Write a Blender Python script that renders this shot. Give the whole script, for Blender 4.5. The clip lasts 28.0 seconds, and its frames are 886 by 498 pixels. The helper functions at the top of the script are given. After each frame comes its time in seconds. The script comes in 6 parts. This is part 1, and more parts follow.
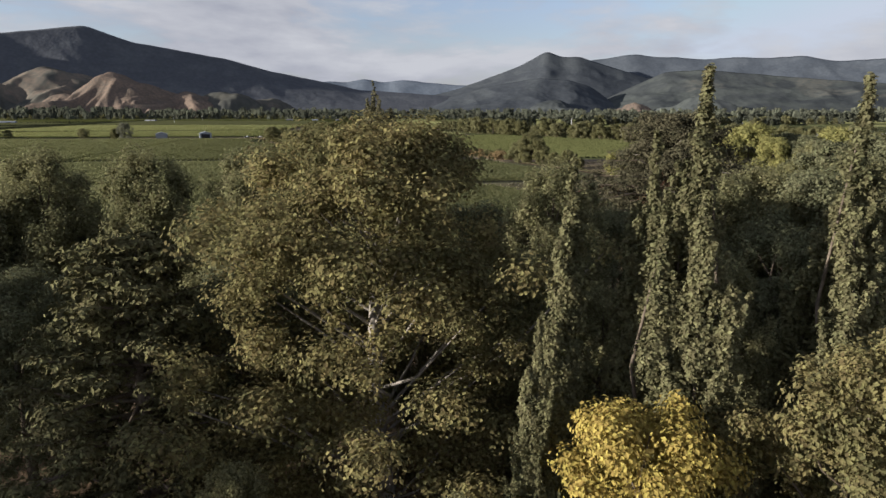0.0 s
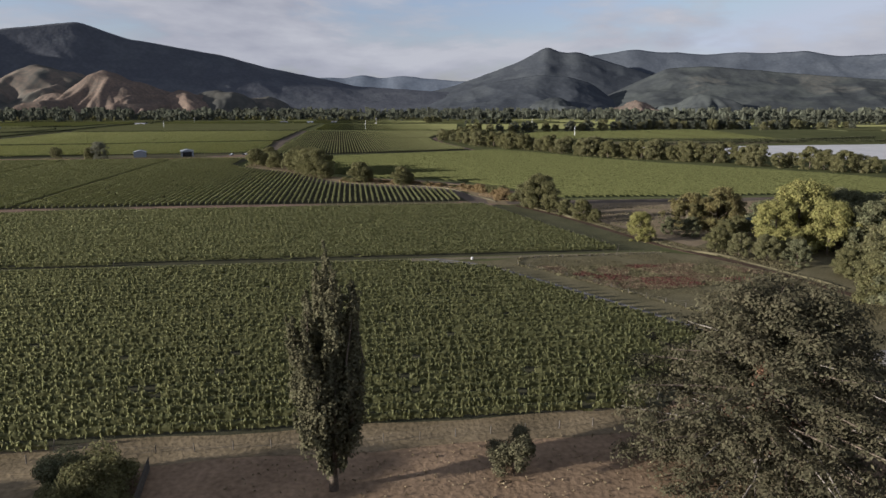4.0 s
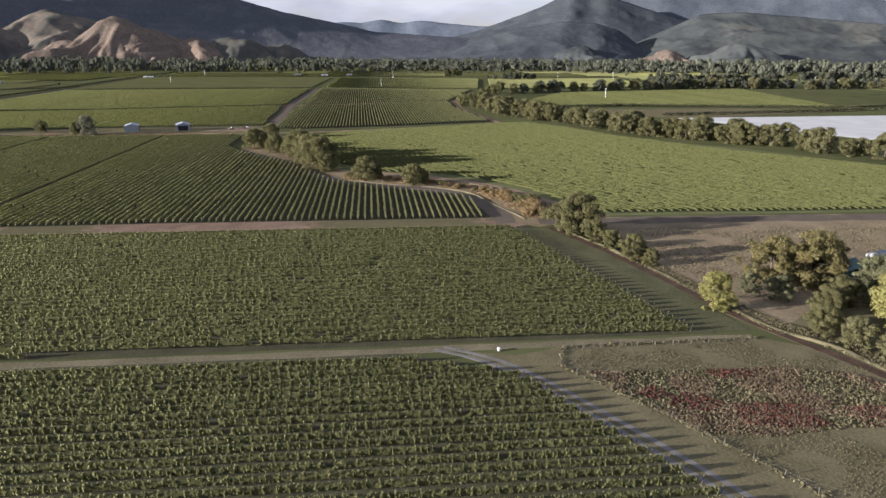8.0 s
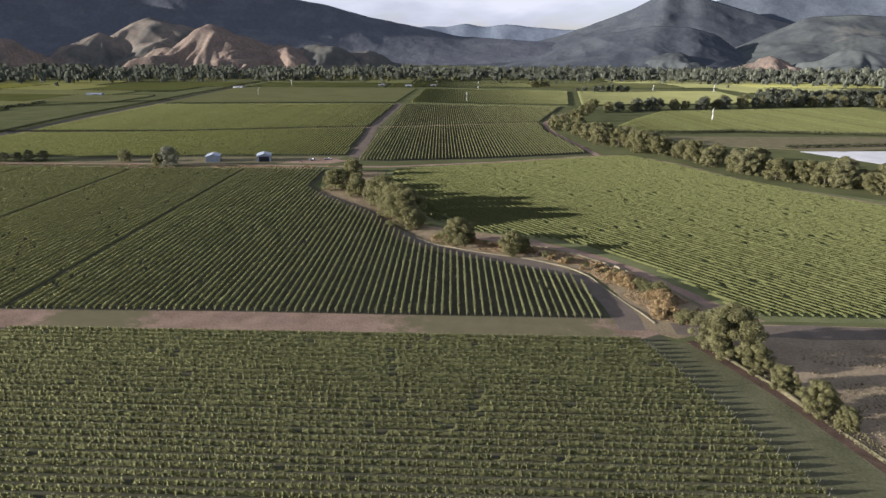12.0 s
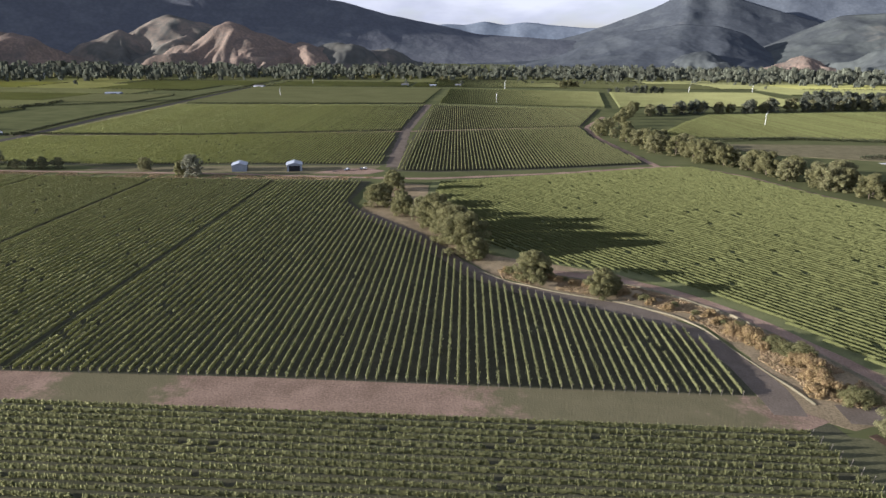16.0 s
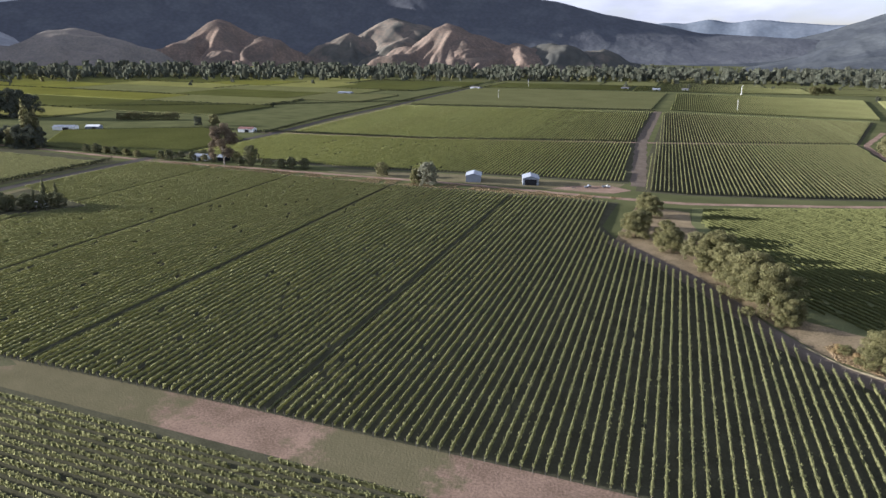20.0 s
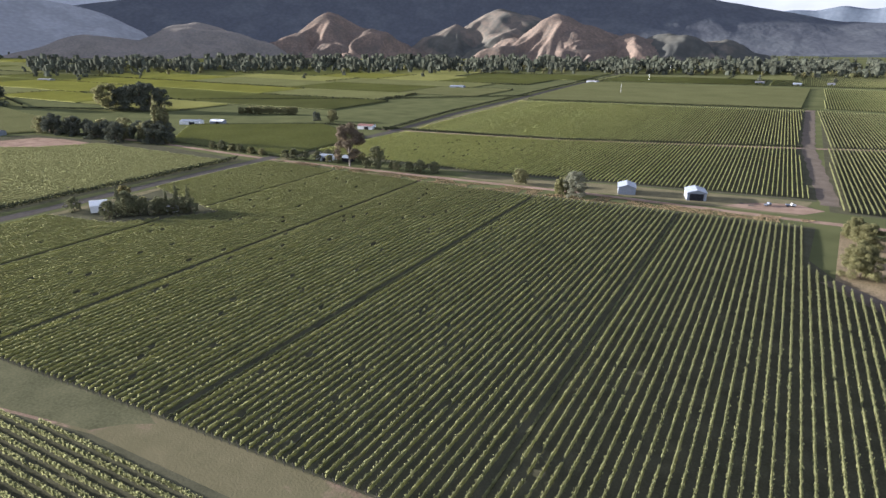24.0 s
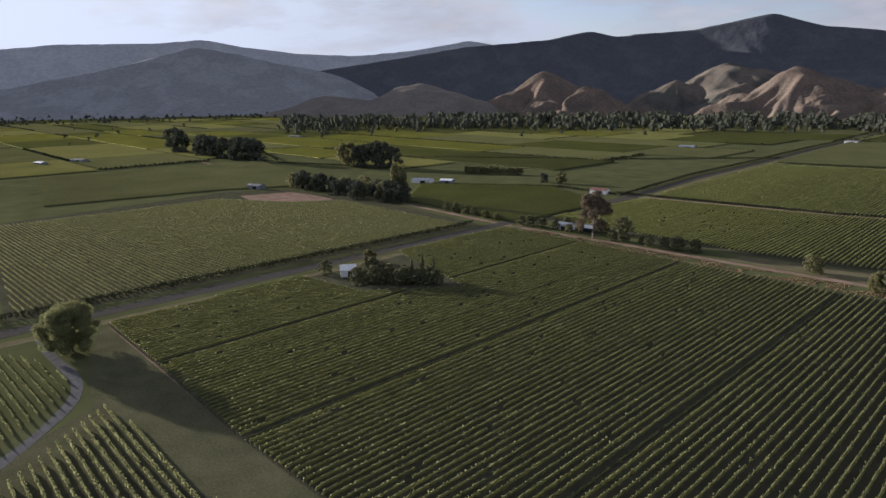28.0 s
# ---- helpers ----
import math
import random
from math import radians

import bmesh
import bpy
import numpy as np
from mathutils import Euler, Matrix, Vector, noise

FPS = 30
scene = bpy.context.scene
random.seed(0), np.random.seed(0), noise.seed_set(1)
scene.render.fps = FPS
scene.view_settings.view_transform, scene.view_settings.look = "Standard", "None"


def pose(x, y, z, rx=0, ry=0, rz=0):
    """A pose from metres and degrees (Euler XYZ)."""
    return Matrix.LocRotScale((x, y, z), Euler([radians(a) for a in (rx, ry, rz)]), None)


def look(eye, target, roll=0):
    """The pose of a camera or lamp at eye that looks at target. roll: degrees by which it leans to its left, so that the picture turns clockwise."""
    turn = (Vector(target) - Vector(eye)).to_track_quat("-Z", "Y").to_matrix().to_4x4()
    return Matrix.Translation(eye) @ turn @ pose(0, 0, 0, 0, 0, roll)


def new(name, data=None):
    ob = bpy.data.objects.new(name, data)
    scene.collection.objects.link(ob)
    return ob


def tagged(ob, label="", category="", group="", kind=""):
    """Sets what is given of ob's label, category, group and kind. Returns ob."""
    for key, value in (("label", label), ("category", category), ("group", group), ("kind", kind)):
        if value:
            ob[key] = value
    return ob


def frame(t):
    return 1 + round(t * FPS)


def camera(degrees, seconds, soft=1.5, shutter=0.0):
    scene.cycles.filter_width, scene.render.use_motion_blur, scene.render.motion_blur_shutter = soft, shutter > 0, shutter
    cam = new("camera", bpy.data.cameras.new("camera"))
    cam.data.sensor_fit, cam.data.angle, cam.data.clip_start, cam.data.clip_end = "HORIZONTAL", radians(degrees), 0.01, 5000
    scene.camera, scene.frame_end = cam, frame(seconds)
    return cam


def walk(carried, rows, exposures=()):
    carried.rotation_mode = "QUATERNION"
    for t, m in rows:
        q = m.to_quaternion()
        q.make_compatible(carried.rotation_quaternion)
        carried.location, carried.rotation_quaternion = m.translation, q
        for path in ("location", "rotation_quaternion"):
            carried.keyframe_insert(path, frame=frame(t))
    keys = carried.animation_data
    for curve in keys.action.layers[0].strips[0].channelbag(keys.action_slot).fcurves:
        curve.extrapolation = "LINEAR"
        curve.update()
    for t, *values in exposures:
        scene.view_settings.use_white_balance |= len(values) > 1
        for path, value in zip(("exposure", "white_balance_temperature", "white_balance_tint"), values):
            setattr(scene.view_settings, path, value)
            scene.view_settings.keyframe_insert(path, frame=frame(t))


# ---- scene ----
cam = camera(70.0, 28.0)
PATH = [
    (0, (-0.1, -0.6, 23.9), (-0.091, 1.354, 23.475), 0.1),
    (0.5, (-0.08, 1.1, 25.0), (-0.07, 3.054, 24.574), 0.1),
    (1, (-0.04, 4.5, 26.8), (-0.03, 6.454, 26.374), 0.1),
    (1.5, (0.242, 9.365, 29.356), (0.25, 11.319, 28.931), 0.1),
    (2, (0.343, 14.986, 32.033), (0.353, 16.94, 31.606), 0.1),
    (2.5, (0.592, 20.633, 34.604), (0.6, 22.587, 34.177), 0.1),
    (3, (0.785, 26.578, 37.182), (0.795, 28.532, 36.755), 0.1),
    (3.5, (0.963, 32.716, 39.725), (0.973, 34.67, 39.297), 0.0),
    (5.5, (1.758, 58.275, 49.065), (1.774, 60.19, 48.487), 0.1),
    (6, (1.836, 64.729, 51.393), (1.853, 66.634, 50.784), 0.1),
    (6.5, (1.883, 71.254, 53.63), (1.901, 73.159, 53.021), 0.1),
    (7, (1.931, 77.527, 55.927), (1.948, 79.432, 55.319), 0.1),
    (7.5, (1.812, 83.644, 58.26), (1.814, 85.55, 57.655), 0.2),
    (8, (1.357, 89.72, 60.675), (1.311, 91.626, 60.071), 0.2),
    (8.5, (0.533, 95.777, 63.099), (0.436, 97.681, 62.495), 0.2),
    (9, (-0.557, 101.794, 65.575), (-0.701, 103.695, 64.973), 0.2),
    (9.5, (-1.846, 107.779, 68.105), (-2.032, 109.678, 67.504), 0.2),
    (10, (-3.3, 113.675, 70.705), (-3.515, 115.571, 70.105), 0.2),
    (10.5, (-4.951, 119.37, 73.296), (-5.195, 121.263, 72.697), 0.2),
    (11, (-6.87, 125.055, 75.905), (-7.145, 126.944, 75.306), 0.1),
    (11.5, (-8.876, 130.622, 77.862), (-9.159, 132.509, 77.262), 0.1),
    (13.5, (-19.405, 151.426, 79.394), (-19.685, 153.312, 78.791), 0.2),
    (14, (-22.878, 156.139, 79.569), (-23.158, 158.025, 78.965), 0.2),
    (14.5, (-26.525, 160.736, 79.751), (-26.805, 162.622, 79.146), 0.2),
    (15, (-30.213, 165.337, 79.983), (-30.493, 167.223, 79.378), 0.2),
    (15.5, (-34.078, 169.81, 80.118), (-34.358, 171.695, 79.512), 0.2),
    (16, (-38.362, 174.187, 80.281), (-38.687, 176.065, 79.674), 0.3),
    (16.5, (-42.692, 177.984, 80.483), (-43.137, 179.838, 79.878), 0.3),
    (17, (-47.04, 181.758, 80.873), (-47.553, 183.594, 80.267), 0.2),
    (17.5, (-51.878, 185.506, 81.129), (-52.443, 187.327, 80.525), 0.3),
    (18, (-56.837, 189.155, 81.41), (-57.463, 190.956, 80.806), 0.3),
    (18.5, (-61.92, 192.618, 81.803), (-62.611, 194.395, 81.2), 0.3),
    (19, (-67.194, 195.917, 82.125), (-67.955, 197.665, 81.521), 0.3),
    (19.5, (-72.491, 199.096, 82.438), (-73.316, 200.813, 81.831), 0.2),
    (20, (-78.016, 201.991, 82.668), (-78.895, 203.681, 82.06), 0.1),
    (20.5, (-83.634, 204.776, 82.846), (-84.557, 206.442, 82.236), 0.0),
    (21, (-89.312, 207.578, 82.943), (-90.252, 209.234, 82.332), 0.1),
    (21.5, (-94.982, 210.461, 82.977), (-95.94, 212.107, 82.366), 0.1),
    (23.5, (-117.61, 220.621, 84.13), (-118.665, 222.174, 83.439), -0.2),
    (24, (-123.518, 222.852, 84.458), (-124.638, 224.384, 83.826), -0.3),
    (24.5, (-129.278, 224.718, 84.702), (-130.471, 226.231, 84.166), -0.5),
    (25, (-135.088, 226.282, 84.814), (-136.34, 227.765, 84.33), -0.6),
    (25.5, (-141.018, 227.772, 84.99), (-142.321, 229.212, 84.514), -0.8),
    (26, (-146.96, 228.821, 85.257), (-148.331, 230.198, 84.783), -0.8),
    (26.5, (-152.741, 229.522, 85.639), (-154.177, 230.832, 85.167), -0.9),
    (27, (-158.831, 229.799, 86.158), (-160.326, 231.042, 85.689), -1.0),
    (27.5, (-165.092, 229.802, 87.039), (-166.635, 230.986, 86.572), -1.1),
    (28, (-171.214, 229.918, 88.597), (-172.79, 231.057, 88.132), -1.1),
]
EXPOSURES = [(0.0, 1.16, 5850, 10), (1.0, 1.12, 5850, 10), (2.0, 1.02, 5850, 10), (3.5, 0.92, 5750, 12), (5.5, 1.4, 5720, 12), (8.0, 1.58, 5700, 14), (14.0, 1.74, 5560, 14), (20.0, 1.94, 5450, 14), (23.5, 2.26, 5450, 14), (24.2, 2.16, 5480, 14), (25.0, 1.6, 5700, 14), (26.5, 1.3, 5700, 14), (28.0, 1.14, 5700, 14)]
walk(cam, [(t, look(eye, target, roll)) for t, eye, target, roll in PATH], EXPOSURES)

# ---- light: low evening sun from the left and a little behind, broken cloud ----
SUN_DIR = Vector((-0.953, -0.301, 0.184)).normalized()
sun = new("sun", bpy.data.lights.new("sun", "SUN"))
sun.data.energy, sun.data.angle, sun.data.color = 5.0, radians(0.8), (1.0, 0.88, 0.72)
sun.rotation_euler = (-SUN_DIR).to_track_quat("-Z", "Y").to_euler()

world = bpy.data.worlds.new("evening_sky")
scene.world = world
world.use_nodes = True
wt = world.node_tree
wt.nodes.clear()


def wn(kind, **values):
    node = wt.nodes.new(kind)
    for key, value in values.items():
        node.inputs[key].default_value = value
    return node


sky = wt.nodes.new("ShaderNodeTexSky")
sky.sky_type, sky.sun_disc = "NISHITA", False
sky.sun_elevation = math.asin(SUN_DIR.z)
sky.sun_rotation = math.atan2(SUN_DIR.x, SUN_DIR.y)
sky.air_density, sky.dust_density, sky.ozone_density = 1.0, 1.2, 1.5
coord = wt.nodes.new("ShaderNodeTexCoord")


def cloud_field(shift):
    """Density of low heaped cloud, flattened towards the horizon."""
    place = wt.nodes.new("ShaderNodeMapping")
    place.inputs["Scale"].default_value = (1.0, 1.0, 3.4)
    place.inputs["Location"].default_value = (2.3, 0.4, 0.35 + shift)
    wt.links.new(coord.outputs["Generated"], place.inputs["Vector"])
    n = wn("ShaderNodeTexNoise", Scale=3.1, Detail=10.0, Roughness=0.57, Distortion=0.15)
    wt.links.new(place.outputs[0], n.inputs["Vector"])
    return n.outputs[0]


density, above = cloud_field(0.0), cloud_field(0.1)
cover = wt.nodes.new("ShaderNodeValToRGB")
cover.color_ramp.elements[0].position, cover.color_ramp.elements[1].position = 0.43, 0.55
wt.links.new(density, cover.inputs[0])
lit = wt.nodes.new("ShaderNodeMath")
lit.operation = "SUBTRACT"
wt.links.new(density, lit.inputs[0])
wt.links.new(above, lit.inputs[1])
lit_range = wt.nodes.new("ShaderNodeMapRange")
lit_range.inputs["From Min"].default_value, lit_range.inputs["From Max"].default_value = -0.13, 0.13
wt.links.new(lit.outputs[0], lit_range.inputs["Value"])
shade = wt.nodes.new("ShaderNodeValToRGB")
shade.color_ramp.elements[0].color, shade.color_ramp.elements[1].color = (2.3, 2.25, 2.38, 1), (3.4, 3.27, 3.2, 1)
wt.links.new(lit_range.outputs[0], shade.inputs[0])
mixed = wt.nodes.new("ShaderNodeMixRGB")
wt.links.new(cover.outputs[0], mixed.inputs[0])
tint = wt.nodes.new("ShaderNodeMixRGB")
tint.blend_type = "MULTIPLY"
tint.inputs[0].default_value, tint.inputs[2].default_value = 1.0, (0.98, 0.93, 1.03, 1)
pale = wn("ShaderNodeHueSaturation", Saturation=0.68)
wt.links.new(sky.outputs[0], pale.inputs["Color"])
wt.links.new(pale.outputs[0], tint.inputs[1])
soft = wt.nodes.new("ShaderNodeMixRGB")
soft.blend_type = "DARKEN"
soft.inputs[0].default_value, soft.inputs[2].default_value = 1.0, (3.35, 3.47, 3.7, 1)
wt.links.new(tint.outputs[0], soft.inputs[1])
wt.links.new(soft.outputs[0], mixed.inputs[1])
wt.links.new(shade.outputs[0], mixed.inputs[2])
toward = wt.nodes.new("ShaderNodeVectorMath")
toward.operation = "DOT_PRODUCT"
toward.inputs[1].default_value = SUN_DIR
wt.links.new(coord.outputs["Generated"], toward.inputs[0])
glow = wt.nodes.new("ShaderNodeMapRange")
glow.interpolation_type = "SMOOTHSTEP"
for key, value in (("From Min", 0.55), ("From Max", 1.0), ("To Min", 1.0), ("To Max", 1.35)):
    glow.inputs[key].default_value = value
wt.links.new(toward.outputs["Value"], glow.inputs["Value"])
brighter = wt.nodes.new("ShaderNodeVectorMath")
brighter.operation = "SCALE"
wt.links.new(mixed.outputs[0], brighter.inputs[0])
wt.links.new(glow.outputs[0], brighter.inputs["Scale"])
back = wt.nodes.new("ShaderNodeBackground")
back.inputs[1].default_value = 0.081
wt.links.new(brighter.outputs[0], back.inputs[0])
out = wt.nodes.new("ShaderNodeOutputWorld")
wt.links.new(back.outputs[0], out.inputs[0])

# ---- materials ----


def material(name, low, high, scale=1.0, rough=0.9, bump=0.3, fine=8.0, island=0.0, random_object=0.0, translucent=0.0, third=None, metal=0.0, high_at=0.65):
    """A surface of two colours mixed by coarse and fine noise in metres, with bump; island: spread of value between loose pieces."""
    m = bpy.data.materials.new(name)
    m.use_nodes = True
    t = m.node_tree
    b = t.nodes["Principled BSDF"]
    b.inputs["Roughness"].default_value, b.inputs["Metallic"].default_value = rough, metal
    b.inputs["Specular IOR Level"].default_value = 0.0 if rough > 0.75 else 0.3
    c = t.nodes.new("ShaderNodeTexCoord")
    n1 = t.nodes.new("ShaderNodeTexNoise")
    n1.inputs["Scale"].default_value, n1.inputs["Detail"].default_value = scale, 5.0
    n2 = t.nodes.new("ShaderNodeTexNoise")
    n2.inputs["Scale"].default_value, n2.inputs["Detail"].default_value = scale * fine, 4.0
    geo = t.nodes.new("ShaderNodeNewGeometry")
    for n in (n1, n2):
        t.links.new(geo.outputs["Position"], n.inputs["Vector"])
    add = t.nodes.new("ShaderNodeMath")
    add.operation = "MULTIPLY_ADD"
    add.inputs[1].default_value = 0.5
    t.links.new(n2.outputs[0], add.inputs[0])
    half = t.nodes.new("ShaderNodeMath")
    half.operation = "MULTIPLY"
    half.inputs[1].default_value = 0.5
    t.links.new(n1.outputs[0], half.inputs[0])
    t.links.new(half.outputs[0], add.inputs[2])
    ramp = t.nodes.new("ShaderNodeValToRGB")
    e = ramp.color_ramp.elements
    e[0].position, e[1].position = 0.36, high_at
    e[0].color, e[1].color = (*low, 1), (*high, 1)
    if third:
        e.new(0.5).color = (*third, 1)
    t.links.new(add.outputs[0], ramp.inputs[0])
    colour = ramp.outputs[0]
    for amount, source in ((island, geo.outputs["Random Per Island"]), (random_object, None)):
        if not amount:
            continue
        if source is None:
            source = t.nodes.new("ShaderNodeObjectInfo").outputs["Random"]
        hsv = t.nodes.new("ShaderNodeHueSaturation")
        for socket, lo, hi in (("Hue", 0.5 - 0.035 * amount, 0.5 + 0.03 * amount), ("Value", 1 - 0.75 * amount, 1 + 0.75 * amount)):
            r = t.nodes.new("ShaderNodeMapRange")
            r.inputs["To Min"].default_value, r.inputs["To Max"].default_value = lo, hi
            t.links.new(source, r.inputs["Value"])
            t.links.new(r.outputs[0], hsv.inputs[socket])
        t.links.new(colour, hsv.inputs["Color"])
        colour = hsv.outputs[0]
    t.links.new(colour, b.inputs["Base Color"])
    if bump:
        bp = t.nodes.new("ShaderNodeBump")
        bp.inputs["Strength"].default_value, bp.inputs["Distance"].default_value = bump, 0.3 / scale / fine
        t.links.new(n2.outputs[0], bp.inputs["Height"])
        t.links.new(bp.outputs[0], b.inputs["Normal"])
    if translucent:
        tr = t.nodes.new("ShaderNodeBsdfTranslucent")
        t.links.new(colour, tr.inputs[0])
        mx = t.nodes.new("ShaderNodeMixShader")
        mx.inputs[0].default_value = translucent
        t.links.new(b.outputs[0], mx.inputs[1])
        t.links.new(tr.outputs[0], mx.inputs[2])
        t.links.new(mx.outputs[0], t.nodes["Material Output"].inputs[0])
    return m


M_DRY = material("dry_grass", (0.11, 0.088, 0.054), (0.235, 0.185, 0.115), 0.12, bump=0.6, fine=12)
M_GRASS = material("field_grass", (0.055, 0.06, 0.03), (0.095, 0.1, 0.05), 0.05, fine=20)
M_PLAIN = material("valley_pasture", (0.058, 0.063, 0.029), (0.098, 0.102, 0.046), 0.004, fine=10, bump=0)
M_ROWSOIL = material("vineyard_soil_and_grass", (0.045, 0.045, 0.028), (0.082, 0.078, 0.05), 0.15, fine=14)
M_DIRT = material("dirt_track", (0.135, 0.094, 0.068), (0.265, 0.19, 0.145), 0.11, fine=16, bump=0.5, third=(0.19, 0.136, 0.102))
M_GRAVEL = material("gravel_road", (0.11, 0.105, 0.10), (0.19, 0.18, 0.17), 0.3, fine=16)
M_GREYDRIVE = material("grey_compacted_gravel", (0.078, 0.076, 0.075), (0.13, 0.127, 0.125), 0.4, fine=12, bump=0.3)
M_OLIVE = material("short_olive_grass", (0.056, 0.057, 0.032), (0.102, 0.098, 0.056), 0.1, fine=14)
M_OAK = material("oak_leaves", (0.165, 0.172, 0.08), (0.285, 0.285, 0.135), 0.3, fine=6, island=0.35, translucent=0.5, bump=0)
M_MAPLE = material("golden_maple_leaves", (0.22, 0.18, 0.05), (0.40, 0.31, 0.09), 0.5, fine=5, island=0.35, translucent=0.3, bump=0)
M_ASPHALT = material("asphalt", (0.052, 0.047, 0.042), (0.078, 0.071, 0.064), 0.5, fine=20, rough=0.95)
M_BROWN = material("bare_earth", (0.14, 0.1, 0.064), (0.29, 0.205, 0.132), 0.1, fine=14, bump=0.6)
M_HEDGE = material("hedge_leaves", (0.045, 0.049, 0.028), (0.085, 0.088, 0.05), 0.3, fine=6, island=0.4, bump=0)
M_SILVER = material("silvery_willow_leaves", (0.15, 0.152, 0.105), (0.25, 0.248, 0.18), 0.3, fine=6, island=0.35, translucent=0.4, bump=0)
M_DEADNEEDLE = material("rusty_dead_needles", (0.1, 0.055, 0.036), (0.17, 0.1, 0.065), 0.3, fine=6, island=0.4, bump=0)
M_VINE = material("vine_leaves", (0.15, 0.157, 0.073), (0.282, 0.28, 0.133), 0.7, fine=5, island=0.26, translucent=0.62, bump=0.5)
# Lighter copy of vine_leaves: haze and back-light are put into its colour.
M_VINE_FAR = material("lightened_vine_leaves", (0.215, 0.222, 0.094), (0.345, 0.35, 0.15), 0.3, fine=6, island=0.2, bump=0.4, translucent=0.62)
M_LEAF = material("tree_leaves", (0.14, 0.138, 0.07), (0.24, 0.226, 0.118), 0.3, fine=6, island=0.45, translucent=0.5, bump=0)
M_DARKLEAF = material("dark_tree_leaves", (0.1, 0.105, 0.059), (0.195, 0.192, 0.106), 0.3, fine=6, island=0.5, translucent=0.35, bump=0)
M_AUTUMN = material("autumn_leaves", (0.115, 0.112, 0.054), (0.24, 0.2, 0.088), 0.22, fine=5, island=0.5, translucent=0.42, bump=0)
M_YELLOW = material("yellow_leaves", (0.165, 0.165, 0.06), (0.28, 0.258, 0.095), 0.5, fine=5, island=0.3, translucent=0.25, bump=0)
M_WILLOW = material("olive_leaves", (0.125, 0.123, 0.06), (0.235, 0.222, 0.107), 0.3, fine=6, island=0.4, translucent=0.55, bump=0)
M_POPLAR = material("poplar_leaves", (0.108, 0.106, 0.055), (0.205, 0.192, 0.102), 0.3, fine=6, island=0.45, translucent=0.4, bump=0)
M_LONE = material("dark_poplar_leaves", (0.08, 0.078, 0.046), (0.145, 0.134, 0.08), 0.3, fine=6, island=0.25, translucent=0.25, bump=0)
M_DARKWALL = material("dark_boards", (0.045, 0.045, 0.045), (0.09, 0.085, 0.08), 1.0, fine=6)
M_GUM = material("rusty_gum_leaves", (0.10, 0.085, 0.06), (0.19, 0.15, 0.105), 0.25, fine=6, island=0.45, translucent=0.3, bump=0)
# Dark brown that carries the shade down in the ditch.
M_DITCH = material("ditch_shade_earth", (0.045, 0.032, 0.024), (0.10, 0.07, 0.05), 0.3, fine=10, bump=0.5)
M_WEED = material("dry_weeds", (0.092, 0.086, 0.047), (0.17, 0.15, 0.088), 0.3, fine=6, island=0.4, bump=0)
M_PINE = material("conifer_needles", (0.058, 0.056, 0.034), (0.112, 0.1, 0.062), 0.25, fine=6, island=0.35, translucent=0.2, bump=0)
M_PALEBARK = material("pale_bark", (0.15, 0.135, 0.112), (0.3, 0.27, 0.235), 1.5, fine=6, bump=0.4)
M_VINE_BRIGHT = material("bright_vine_leaves", (0.085, 0.092, 0.037), (0.146, 0.152, 0.061), 0.7, fine=5, island=0.4, translucent=0.45, bump=0.5)
M_BARK = material("bark", (0.07, 0.055, 0.04), (0.17, 0.14, 0.11), 1.5, fine=6, bump=0.6)
M_POST = material("weathered_post", (0.08, 0.073, 0.062), (0.15, 0.135, 0.115), 2.0, fine=6)
M_IRON = material("corrugated_iron", (0.15, 0.17, 0.20), (0.23, 0.25, 0.28), 0.6, rough=0.45, fine=10, bump=0.1)
M_PALEIRON = material("pale_corrugated_iron", (0.19, 0.21, 0.24), (0.28, 0.3, 0.33), 0.6, rough=0.5, fine=10, bump=0.1)
M_WHITE = material("white_paint", (0.62, 0.62, 0.60), (0.80, 0.80, 0.78), 0.5, rough=0.6, bump=0.05)
M_DARK = material("near_black", (0.02, 0.02, 0.022), (0.04, 0.04, 0.045), 1.0, bump=0)
M_COVER = material("white_crop_cover", (0.36, 0.355, 0.345), (0.5, 0.49, 0.475), 0.05, rough=0.7, fine=20, bump=0.3)
# Greyer than the nearer leaves, with distance haze mixed into the colour.
M_FARLEAF = material("hazed_far_leaves", (0.068, 0.074, 0.055), (0.115, 0.12, 0.087), 0.3, fine=6, island=0.4, translucent=0.2, bump=0)
M_SPRUCE = material("spruce_needles", (0.078, 0.074, 0.036), (0.135, 0.125, 0.064), 0.3, fine=6, island=0.45, bump=0)
M_TAN = material("tan_earth", (0.13, 0.105, 0.07), (0.24, 0.19, 0.125), 0.08, fine=14, bump=0.5)
M_FRESH = material("fresh_margin_grass", (0.085, 0.094, 0.042), (0.135, 0.138, 0.066), 0.12, fine=14, bump=0.4)
M_OLIVEDRY = material("dry_olive_grass", (0.088, 0.08, 0.046), (0.155, 0.135, 0.08), 0.14, fine=14, bump=0.5)
# Darker than dirt_track: shade lying on the tracks is put into the colour.
M_PATH = material("shade_painted_dirt", (0.085, 0.07, 0.055), (0.135, 0.112, 0.09), 0.16, fine=12, bump=0.4)
M_VERGE = material("worn_verge", (0.10, 0.09, 0.058), (0.185, 0.16, 0.105), 0.12, fine=14, bump=0.4)


